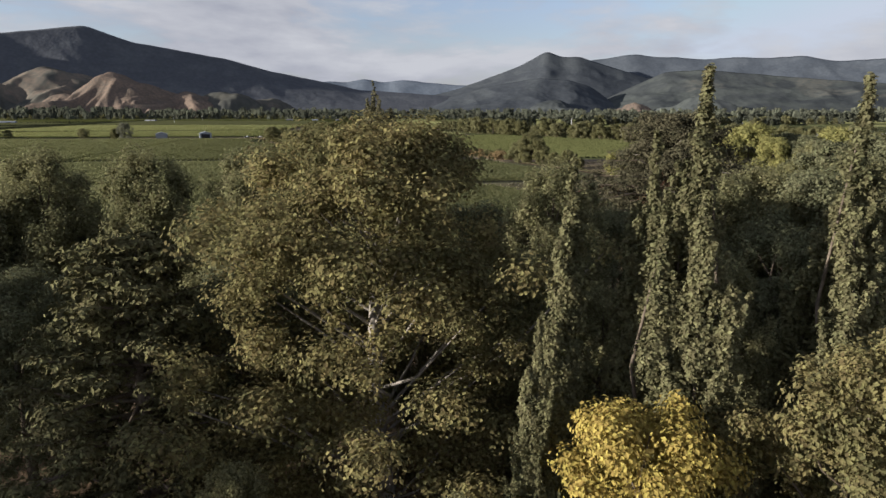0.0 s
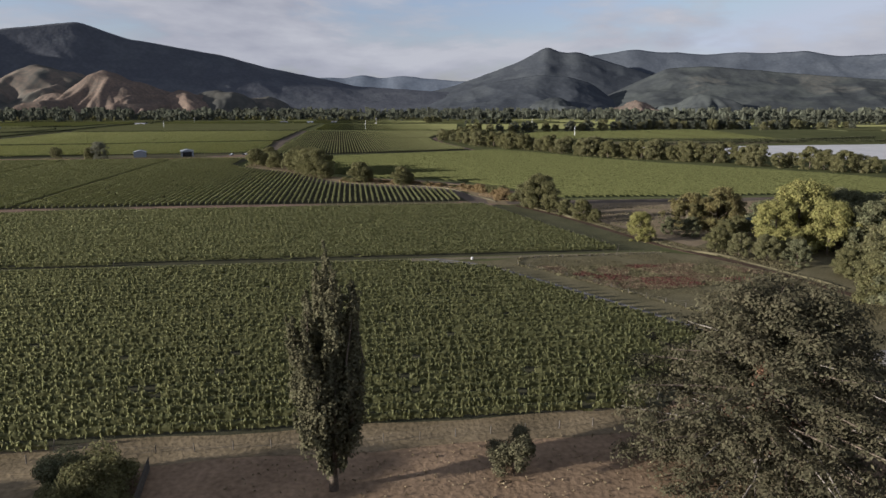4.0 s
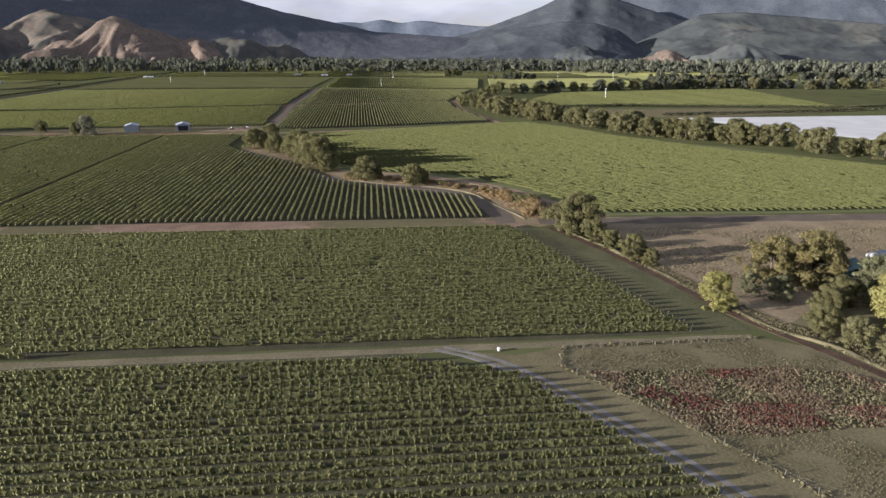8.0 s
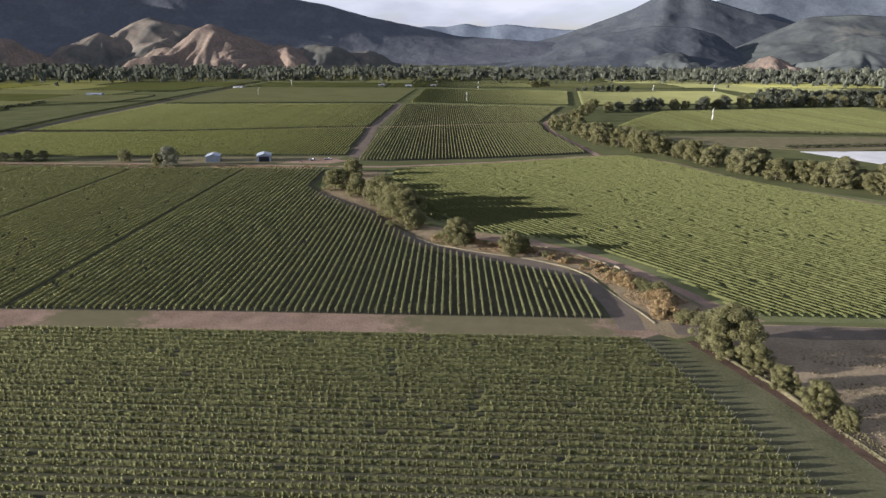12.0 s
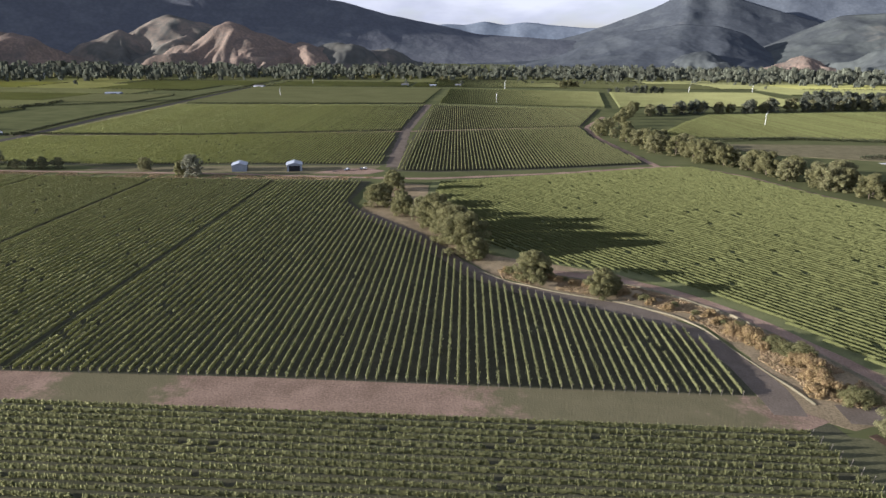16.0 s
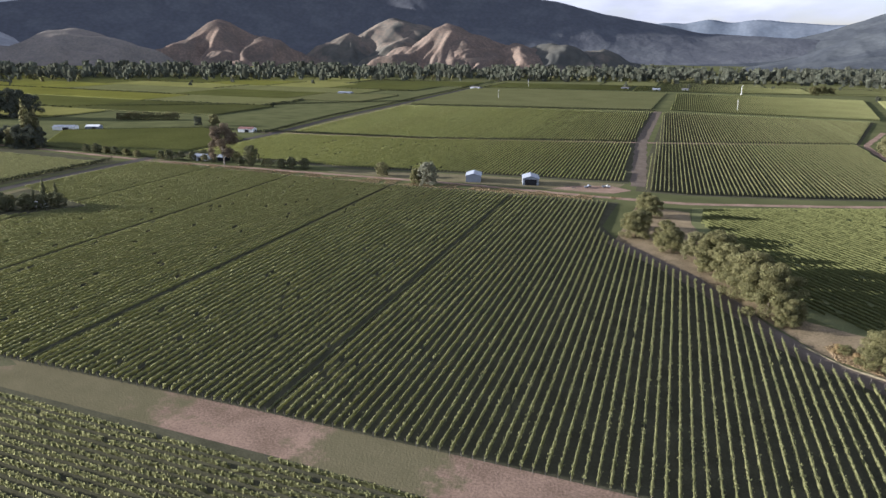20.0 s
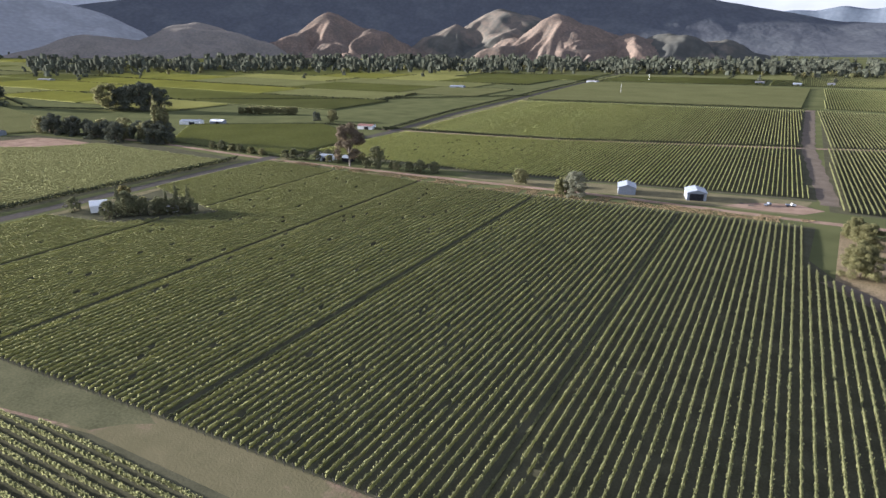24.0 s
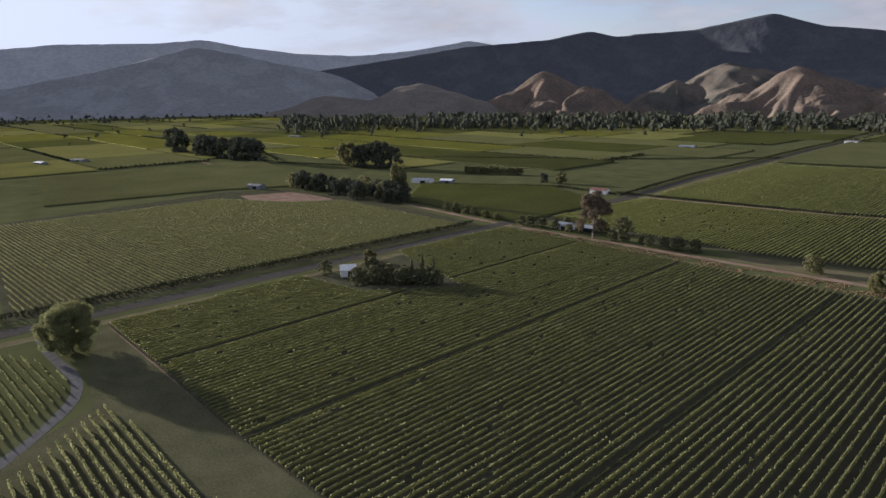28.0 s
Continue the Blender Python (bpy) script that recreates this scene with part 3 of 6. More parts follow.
sheet("field_c", [(-457, 261), (-389, 268), (-330, 273.5), (-258, 285), (-185, 296), (-108, 306), (-54, 311.6), (13, 319), (16, 340), (8, 360), (-25, 373), (-58, 392), (-92, 441), (-133, 478), (-146, 500), (-150, 553), (-300, 533), (-497, 520), (-472, 358)], 0.05, M_ROWSOIL, "bare soil between rows of vines", "field")
sheet("field_d", [(53.5, 325), (93, 329.5), (124, 331.5), (300, 350), (236, 440), (182, 505), (120, 548), (66, 640), (38, 630), (-26, 601), (-60, 584), (-112, 559), (-108, 524), (-72, 432), (-54, 418), (-42, 407), (-25, 404), (-6, 401), (11, 389), (28, 370), (37, 355), (43.5, 345), (48, 333)], 0.05, M_FRESH, "short fresh grass between rows of vines", "field")
sheet("field_e", [(-507, 560), (-350, 566), (-265, 588), (-156, 608), (-225, 1100), (-572, 1030), (-505, 668)], 0.05, M_ROWSOIL, "grass between rows of vines", "field")
sheet("field_f", [(-148, 588), (-119, 589), (-56, 609), (36, 649), (2, 783), (-10, 870), (22, 1090), (-212, 1100)], 0.05, M_ROWSOIL, "grass between rows of vines", "field")
sheet("field_g", [(-760, 225), (-482, 228), (-498, 376), (-514, 512), (-640, 512), (-790, 480), (-815, 425)], 0.05, M_ROWSOIL, "grass between rows of vines", "field")
sheet("red_weed_paddock", [(24, 205), (24.5, 212), (68, 218.5), (84, 206), (100, 180), (100, 150), (66, 153), (50, 172)], 0.09, M_OLIVEDRY, "rough paddock of dry grass and red weeds", "paddock")
sheet("creek_flat", [(-60, 418), (-12, 404), (12, 382), (39, 350), (60, 326), (31, 309), (14, 318), (18, 342), (10, 362), (-25, 376), (-58, 395), (-95, 443), (-135, 480), (-140, 552), (-112, 548), (-108, 524), (-74, 432)], 0.07, M_DRY, "dry grass flat along the creek", "creek bed")
sheet("bare_paddock_right", [(44, 322), (300, 345), (300, 225), (150, 235), (90, 214), (62, 236), (50, 268)], 0.04, M_TAN, "bare tan paddock beyond the ditch", "paddock")
sheet("tree_belt_ground", [(74, 222), (90, 237), (150, 243), (160, 150), (102, 150), (98, 178), (91, 197), (84, 212)], 0.05, M_OLIVEDRY, "dry grass under trees by the ditch", "verge")
sheet("crop_cover", [(200, 690), (300, 540), (640, 560), (620, 760)], 0.28, M_COVER, "field under white sheet crop covers", "crop cover")
ribbon("track_between", [(-400, 164), (-89.7, 200.5), (-12.6, 209.6), (8, 212.5), (67, 219)], 2.8, 0.11, M_VERGE, "narrow worn track between vineyard blocks", "track")
ribbon("track_side", [(4, 209), (14, 206), (25, 198), (33, 186), (40, 175), (62, 146), (82, 116)], 13.5, 0.14, M_OLIVEDRY, "dry olive grass track along the vineyard edge", "track", 22)
ribbon("road_east_west", [(-1500, 480), (-800, 505), (-640, 520), (-500, 524), (-420, 535), (-346, 545), (-265, 556), (-156, 563), (-116, 567), (-62, 590), (-26, 606), (34, 640), (58, 645), (86, 618), (118, 556), (152, 517), (230, 440), (310, 366)], 5.0, 0.12, M_DIRT, "pale dirt road along the vineyards", "road")
ribbon("road_west", [(-440, 60), (-468, 226), (-484, 370), (-506, 520), (-521, 680), (-561, 855), (-592, 1050), (-630, 1250), (-680, 1560), (-775, 2060)], 10.0, 0.13, M_ASPHALT, "straight sealed country road", "road")
ribbon("verge_west", [(-425, 60), (-453, 226), (-470, 370), (-493, 520), (-509, 680), (-549, 855), (-580, 1050), (-618, 1250), (-668, 1560), (-760, 2060)], 6.0, 0.16, M_OLIVEDRY, "short dry grass verge beside the road", "verge")
ribbon("road_north", [(-149, 602), (-185, 798), (-223, 1110)], 10.0, 0.15, M_PATH, "straight dirt farm track between vineyard blocks", "road")
ribbon("track_cross", [(-545, 690), (-371, 727), (-182, 799), (-11, 871)], 5.0, 0.1, M_DIRT, "pale cross track between vineyard blocks", "track")
ribbon("track_curved", [(-346, 215), (-366, 232), (-385, 244), (-400, 246), (-425, 240), (-455, 238)], 3.6, 0.12, M_GREYDRIVE, "curved gravel drive", "track")
ribbon("belt_track", [(36, 641), (33, 655), (3, 783), (-6, 868), (8, 930), (20, 985)], 5.0, 0.14, M_DIRT, "pale curved dirt track beside a belt of trees", "track")
ribbon("creek_path", [(19, 313), (20, 322), (15.5, 333), (11, 345), (6, 358), (-2, 365), (-15, 372), (-33, 376), (-52, 384), (-64, 393), (-97, 441), (-137, 478)], 8.0, 0.12, M_PATH, "dirt path along the creek, darkened for row shade", "track")
ribbon("creek_far_path", [(54, 321), (47, 334), (41, 347), (34, 357), (25, 371), (9, 387), (-8, 397), (-27, 400), (-44, 404)], 5.0, 0.13, M_DIRT, "bare pinkish dirt path beside the vines", "track")

sheet("paddock_edge", [(8, 206), (24, 213), (68, 219), (98, 203), (104, 148), (88, 112), (60, 140)], 0.06, M_OLIVEDRY, "worn dry grass beside the track", "verge")
ribbon("fence_verge", [(-110, 101), (-63, 106.2), (-34, 110.8), (-6, 114), (31, 119)], 6.5, 0.13, M_DRY, "strip of dry grass along the vineyard fence", "verge")
# Flat ribbon, not cut in: the ditch's depth and shade are its colour.
ribbon("ditch", [(34, 308), (37, 303), (48.5, 281), (58, 258), (65, 239), (71, 223), (81, 212), (88, 196), (94, 180), (100, 160)], 2.6, 0.16, M_DITCH, "flat dark strip painted as a shaded ditch", "ditch")
sheet("ditch_verge", [(50, 220), (68, 222.5), (64, 238), (57, 257), (47, 281), (34, 306), (18, 307), (34, 268)], 0.14, M_OLIVE, "mown olive grass strip at the ends of the vine rows", "verge")
sheet("headland_grass", [(-450, 259), (-415, 250), (-375, 246), (-346, 212), (-330, 200), (-330, 250), (-305, 262.6), (-262, 275.3), (-258, 281), (-252, 285.5), (-258, 287), (-330, 275), (-389, 269), (-450, 262)], 0.09, M_OLIVE, "short olive grass on the vineyard headland", "verge")
for side in (-1, 1):
    ribbon("wheel_rut", [(x + 1.7 + side, y + 0.9 + side * 0.55) for x, y in ((-4, 210.4), (4, 208.6), (9.7, 205.2), (14.7, 198.5), (20.3, 191.7), (27.4, 182.3), (33.3, 174.8), (38, 168.3), (58, 140), (76, 116))], 1.1, 0.17 + side * 0.005, M_GRAVEL, "pale gravel wheel rut in a worn track", "track")
ribbon("track_east", [(31, 316), (56, 318), (90, 321.5), (120, 324), (300, 340)], 9.0, 0.14, M_PATH, "dirt road along the end of a vineyard block", "road")


def berm(name, line_pts, width, height, mat, label):
    """An uneven raised bank along a line, with rounded flanks."""
    p = np.array(line_pts, float)
    d = np.r_[0, np.cumsum(np.hypot(*np.diff(p, axis=0).T))]
    s = np.linspace(0, d[-1], int(d[-1] / 1.2))
    c = np.c_[np.interp(s, d, p[:, 0]), np.interp(s, d, p[:, 1])]
    for _ in range(6):
        c[1:-1] = (c[:-2] + 2 * c[1:-1] + c[2:]) / 4
    t = np.gradient(c, axis=0)
    t /= np.hypot(*t.T)[:, None]
    n = np.c_[-t[:, 1], t[:, 0]]
    rough = np.convolve(rng.normal(0, 1, len(s) + 8), np.ones(9) / 3, "valid")
    V = []
    for off, up in ((-0.5, -0.1), (-0.36, 0.45), (-0.12, 0.95), (0.1, 1.0), (0.32, 0.5), (0.5, -0.1)):
        h = np.where(up < 0, -0.1, height * up * np.clip(1 + 0.35 * rough, 0.3, 1.8)) + 0.06
        w = width * off * (1 + 0.2 * np.roll(rough, 5)) + rng.normal(0, 0.06, len(s))
        V.append(np.c_[c + n * w[:, None], h])
    k = len(s)
    i = np.arange(k - 1)
    F = np.concatenate([np.c_[a * k + i, a * k + i + 1, (a + 1) * k + i + 1, (a + 1) * k + i] for a in range(5)])
    return tagged(new(name, mesh_from(name, np.concatenate(V), F, mat, True)), label, "bank", kind="structure")


berm("creek_bank", [(26.5, 319), (25, 323), (20, 334), (14.5, 346), (9.5, 359), (3, 367), (-13, 376), (-32, 380.5), (-51, 388.5), (-63, 398)], 1.1, 0.3, M_VERGE, "pale sunlit lip of a dry creek bank")
berm("creek_far_bank", [(52, 319), (44, 334), (38, 346), (31, 356), (22, 369), (7, 384), (-9, 393.5), (-28, 396), (-48, 401)], 1.8, 0.45, M_VERGE, "bare far bank of a dry creek")
berm("ditch_bank", [(38.5, 305), (50.5, 282), (60, 259), (67, 240), (73, 224), (83, 214), (90, 198), (97, 181)], 1.6, 0.35, M_OLIVEDRY, "low bank of turned earth beside a ditch")
sheet("shed_yard", [(-350, 549.5), (-265, 560.5), (-160, 571), (-158, 606), (-265, 585), (-350, 563)], 0.06, M_OLIVEDRY, "worn dry grass yard round two farm sheds", "yard")

# ---- vines ----


def clip_rows(poly, angle, spacing, phase=0.0):
    """Pieces of parallel lines inside a polygon: start and end points."""
    d = np.array([math.cos(angle), math.sin(angle)])
    n = np.array([-d[1], d[0]])
    p = np.array(poly, float)
    s, w = p @ d, p @ n
    pieces = []
    for c in np.arange(math.ceil((w.min() - phase) / spacing) * spacing + phase, w.max(), spacing):
        cut = []
        for k in range(len(p)):
            a, b = w[k - 1] - c, w[k] - c
            if (a < 0) != (b < 0):
                cut.append(s[k - 1] + (s[k] - s[k - 1]) * a / (a - b))
        cut.sort()
        pieces += [(d * u + n * c, d * v + n * c) for u, v in zip(cut[::2], cut[1::2]) if v - u > 6]
    return pieces


PROFILE = np.array([(-0.10, 0.5), (-0.17, 0.9), (-0.14, 1.22), (0.0, 1.42), (0.14, 1.22), (0.17, 0.9), (0.10, 0.5)])


def vine_mesh(length, step, tufts, tall, wide, gap=0.011):
    """One trellised row along +x: a narrow hedge of single plants with gaps, and upright leafy shoots."""
    k = max(3, int(length / step) + 1)
    x = np.linspace(0, length, k)
    start = rng.uniform(0, 1.8)
    near = step < 2.5
    plant_at = np.abs(((x - start) / 1.8) % 1 - 0.5) * 2
    vigour = 1 + (0.09 if step < 1 else 0.05) * rng.standard_normal(k) * near + (0.06 if step < 1.25 else 0.04) * np.sin(x * 0.11 + rng.uniform(0, 6)) + (0.25 * (plant_at - 0.5) if step < 1 else 0)
    vigour = np.clip(vigour, 0.5, 1.5)
    if near:
        holes = rng.random(k) < (gap if step < 0.9 else 0.005) * step
        holes |= np.roll(holes, 1)
        if step < 1:
            holes |= np.roll(holes, 1)
        vigour[holes] = 0.12
    vigour[[0, -1]] = 0.5
    q = np.repeat(PROFILE[None], k, 0) * vigour[:, None, None] ** np.array([1.0, 0.5])
    q[..., 0] *= wide * (0.75 if step < 1 else 1 if near else 1.3)
    q[..., 1] *= tall * (1 if near else 1.25)
    q += rng.normal(0, 0.07 if near else 0.04, q.shape)
    off = 0.08 * np.cumsum(rng.normal(0, 0.25, k)) / np.sqrt(k)
    v = np.concatenate([np.repeat(x[:, None], 7, 1)[..., None], (q[..., :1] + off[:, None, None]), q[..., 1:]], 2).reshape(-1, 3)
    i = (np.arange(k - 1)[:, None] * 7 + np.arange(6)).ravel()
    f = np.c_[i, i + 7, i + 8, i + 1]
    n = int(length * tufts)
    if n:
        px = rng.uniform(0, length, n)
        px += 0.35 * np.sin((px - start) / 1.8 * 2 * np.pi)
        px = np.clip(px, 0, length)
        keep = np.interp(px, x, vigour) > 0.3
        px = px[keep]
        n = len(px)
        c = np.c_[px, rng.normal(0, 0.12 * wide, n), rng.uniform(0.6 if near else 1.0, 1.5 if near else 1.8, n) * tall]
        t = rng.uniform(0, np.pi, n)
        a = np.c_[np.cos(t), np.sin(t), rng.normal(0, 0.25, n)] * rng.uniform(0.08, 0.17, n)[:, None] * (1 if step < 1 else 1.25 if near else 2)
        b = np.c_[rng.normal(0, 0.22, n), rng.normal(0, 0.18, n), np.ones(n)] * rng.uniform(0.17, 0.38, n)[:, None] * (1 if step < 1 else 1.15 if near else 1.5)
        lv = np.stack([c - a, c - b, c + a, c + b], 1).reshape(-1, 3)
        f = np.concatenate([f, len(v) + np.arange(4 * n).reshape(-1, 4)])
        v = np.concatenate([v, lv])
    return v, f


def post_mesh():
    bm = box(0.11, 0.11, 1.9, (0, 0, 0.95), 0.02)
    me = bpy.data.meshes.new("end_post")
    bm.to_mesh(me)
    bm.free()
    me.materials.append(M_POST)
    return me


POST = post_mesh()


def vineyard(name, poly, angle, spacing, step, tufts, label, mat=M_VINE, tall=1.0, wide=1.0, posts=False, phase=0.0, merge=1, gaps=()):
    block = empty(name, pose(0, 0, 0), label, "vineyard", "vineyard blocks")
    pieces = clip_rows(poly, angle, spacing, phase)
    turn = math.degrees(angle)
    batch_v, batch_f, count, total = [], [], 0, 0
    for r, (a, b) in enumerate(pieces):
        weak = any(abs((a[0] - p) * math.sin(angle) - (a[1] - q) * math.cos(angle)) < spacing * 0.55 for p, q in gaps)
        length = float(np.hypot(*(b - a)))
        v, f = vine_mesh(length, step, tufts, tall * rng.uniform(0.93, 1.07) * (0.5 if weak else 1), wide * rng.uniform(0.9, 1.1))
        if merge == 1:
            row = child("vine", mesh_from("vine", v, f, mat, True), block, m=pose(a[0], a[1], 0.05 + float(ground_z(a[0], a[1])), 0, 0, turn))
            if posts:
                for x in (-0.5, length + 0.5):
                    child("end_post", POST, row, "grey timber end post", pose(x, 0, -0.05, 0, -9 if x < 0 else 9, 0))
            continue
        c, s = math.cos(angle), math.sin(angle)
        w = np.c_[a[0] + v[:, 0] * c - v[:, 1] * s, a[1] + v[:, 0] * s + v[:, 1] * c, v[:, 2]]
        w[:, 2] += ground_z(w[:, 0], w[:, 1])
        batch_v.append(w)
        batch_f.append(f + total)
        total += len(w)
        count += 1
        if count == merge or r == len(pieces) - 1:
            child("vine", mesh_from("vine", np.concatenate(batch_v), np.concatenate(batch_f), mat, True), block)
            batch_v, batch_f, count, total = [], [], 0, 0
    return block


ALONG, UP = math.atan2(0.111, 1), math.atan2(0.99, -0.136)
vineyard("vineyard", [(-170, 95.5), (-63, 108), (-6, 116), (30, 121), (52, 148), (13, 200), (-13, 206), (-90, 197.5), (-210, 183)], ALONG, 2.55, 0.6, 44, "near vineyard block of leafy green vine rows", posts=True, tall=1.12, wide=1.2)
vineyard("vineyard", [(-345, 173.5), (-91, 202.8), (-13, 212.3), (54, 220.3), (20, 305), (-160, 285), (-262, 273), (-305, 261), (-373, 250.3), (-360, 238.5), (-346, 227), (-332, 212)], ALONG, 2.55, 0.75, 32, "vineyard block of leafy green vine rows beside a dirt track", posts=True, tall=1.12, wide=1.2)
vineyard("vineyard", [(-453, 263), (-389, 270), (-330, 275.5), (-258, 287), (-185, 298), (-108, 308), (-54, 313.5), (11, 320.5), (10, 340), (4, 356), (-25, 368), (-60, 387), (-94, 437), (-134, 474), (-148, 495), (-153, 549), (-300, 529), (-494, 516), (-484, 422), (-400, 408), (-425, 366), (-469, 354)], UP, 2.56, 0.95, 10.0, "large vineyard block of long vine rows over dark soil", posts=True, tall=1.0, wide=1.75, gaps=((-176, 298), (-257.7, 336.6), (-335, 330), (-405, 330)))
vineyard("vineyard", [(57, 329), (93, 332.5), (124, 334.5), (290, 353), (232, 438), (180, 480), (150, 513), (116, 552), (84, 611), (58, 640), (34, 632), (-26, 598), (-60, 581), (-106, 556), (-104, 526), (-64, 434), (-52, 422), (-42, 411), (-25, 408), (-5, 405), (13, 393), (31, 373), (40, 358), (47, 347), (52, 335)], radians(-47), 2.6, 1.3, 6.0, "bright green vineyard block across the creek", M_VINE_BRIGHT, wide=1.0)
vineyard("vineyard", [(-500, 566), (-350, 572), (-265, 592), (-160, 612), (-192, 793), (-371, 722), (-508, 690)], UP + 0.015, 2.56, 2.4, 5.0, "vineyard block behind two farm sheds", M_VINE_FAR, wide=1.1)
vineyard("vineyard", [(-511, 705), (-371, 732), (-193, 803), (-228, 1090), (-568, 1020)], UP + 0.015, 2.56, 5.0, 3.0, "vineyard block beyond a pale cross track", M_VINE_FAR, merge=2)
vineyard("vineyard", [(-144, 591), (-119, 592), (-56, 613), (28, 651), (-4, 783), (-14, 866), (-172, 798), (-156, 674)], UP + 0.015, 2.56, 3.0, 3.5, "vineyard block with straight rows beside the farm track")
vineyard("vineyard", [(-172, 808), (-12, 876), (18, 1085), (-215, 1095)], UP + 0.015, 2.56, 6.0, 2.2, "vineyard block with straight rows towards the hills", merge=2)
vineyard("vineyard", [(-745, 228), (-488, 231), (-503, 376), (-519, 500), (-680, 488), (-703, 447), (-768, 404), (-755, 330)], ALONG + 0.05, 2.6, 1.4, 4.5, "vineyard block across the sealed road", wide=1.1)
vineyard("vineyard", [(-330, 195), (-350, 213), (-372, 228), (-388, 240), (-402, 242.5), (-424, 236), (-448, 222), (-452, 150), (-350, 150)], math.atan2(9, 54), 2.6, 0.8, 6, "vineyard corner block beside a curved drive", posts=True)
vineyard("vineyard", [(58, 806), (104, 930), (150, 1030), (445, 1140), (420, 812), (291, 815)], radians(100), 2.6, 4.0, 2.0, "vineyard block beyond a belt of trees", M_VINE_BRIGHT, merge=2, wide=0.8)

# ---- trees ----
rng = np.random.default_rng(31)


def unit(n):
    a = rng.standard_normal((n, 3))
    return a / np.linalg.norm(a, axis=1)[:, None]


def cards(centres, radii, n, size, flat=0.85, up=0.35, long=1.5, shell=0.5):
    """n leaf sprays round the shells of clumps, as small bent diamonds."""
    centres, radii = np.asarray(centres, float), np.asarray(radii, float)
    w = radii**1.5
    i = rng.choice(len(centres), n, p=w / w.sum())
    d = unit(n)
    d[:, 2] = np.where(rng.random(n) < 0.35, np.abs(d[:, 2]), d[:, 2])
    r = radii[i] * rng.uniform(shell, 1.08, n)
    c = centres[i] + d * r[:, None] * np.array([1, 1, flat])
    nrm = d * 0.95 + unit(n) * 0.6 + np.array([0, 0, up])
    nrm /= np.linalg.norm(nrm, axis=1)[:, None]
    a = np.cross(nrm, unit(n))
    a /= np.linalg.norm(a, axis=1)[:, None] + 1e-9
    b = np.cross(nrm, a)
    s = size * rng.uniform(0.55, 1.3, n)[:, None]
    v = np.stack([c - a * s * long / 2, c - b * s * 0.5 + nrm * s * 0.12, c + a * s * long / 2, c + b * s * 0.5 + nrm * s * 0.12], 1).reshape(-1, 3)
    return v, np.arange(4 * n).reshape(-1, 4)


def tubes(pieces, sides=6):
    """Tapered round limbs: (start, end, start radius, end radius)."""
    V, F, o = [], [], 0
    ang = np.linspace(0, 2 * np.pi, sides, endpoint=False)
    for p, q, r0, r1 in pieces:
        p, q = np.array(p, float), np.array(q, float)
        mid = (p + q) / 2 + rng.normal(0, (0.05 if r0 < 0.2 else 0.015) * np.linalg.norm(q - p), 3)
        d = (q - p) / (np.linalg.norm(q - p) + 1e-9)
        e = np.cross(d, (0.3, 0.9, 0.1))
        e /= np.linalg.norm(e)
        g = np.cross(d, e)
        ring = np.cos(ang)[:, None] * e + np.sin(ang)[:, None] * g
        V += [p + ring * r0, mid + ring * (r0 + r1) / 2, q + ring * r1]
        k = np.arange(sides)
        for s in (0, sides):
            F.append(np.c_[o + s + k, o + s + (k + 1) % sides, o + s + sides + (k + 1) % sides, o + s + sides + k])
        o += 3 * sides
    return np.concatenate(V), np.concatenate(F)


def broad_tree(H, R, base, clumps, leaves, size, leaf_mat, clump=0.24, bark=M_BARK, limbs=16, squash=0.85, lean=0.0, ragged=0.25, shell=0.5, fill=0.8):
    """Trunk with limbs and a rounded, gappy crown."""
    u = rng.uniform(0, 1, clumps) ** fill
    z = base + (H - base) * u
    rr = R * np.sqrt(np.clip(1 - (np.abs(u - 0.38) / 0.66) ** 2, 0.02, 1)) * np.sqrt(rng.uniform(0.15, 1.0, clumps)) * (1 + rng.normal(0, ragged * 0.4, clumps))
    th = rng.uniform(0, 2 * np.pi, clumps)
    c = np.c_[rr * np.cos(th) + lean * u, rr * np.sin(th), z - R * clump * 0.5]
    rad = R * clump * rng.uniform(0.6, 1.35, clumps)
    wood = [((0, 0, -0.3), (0, 0, H * 0.35), H * 0.022, H * 0.017), ((0, 0, H * 0.34), (lean * 0.6, 0, H * 0.72), H * 0.017, H * 0.007), ((lean * 0.6, 0, H * 0.71), (lean, 0, H * 0.93), H * 0.007, H * 0.002)]
    for k in rng.choice(clumps, min(limbs, clumps), replace=False):
        s = min(H * 0.8, max(base * 0.8, H * 0.1, c[k][2] - rr[k] * 0.9))
        wood.append(((lean * s / H * 0.7, 0, s), c[k], H * 0.0045, H * 0.0012))
    crown = mesh_from("crown", *cards(c, rad, leaves, size, squash, shell=shell), leaf_mat)
    if limbs >= 8:
        return mesh_from("trunk", *tubes(wood[:3]), bark, True), crown, [mesh_from("branch", *tubes([w]), bark, True) for w in wood[3:]]
    return mesh_from("trunk", *tubes(wood), bark, True), crown


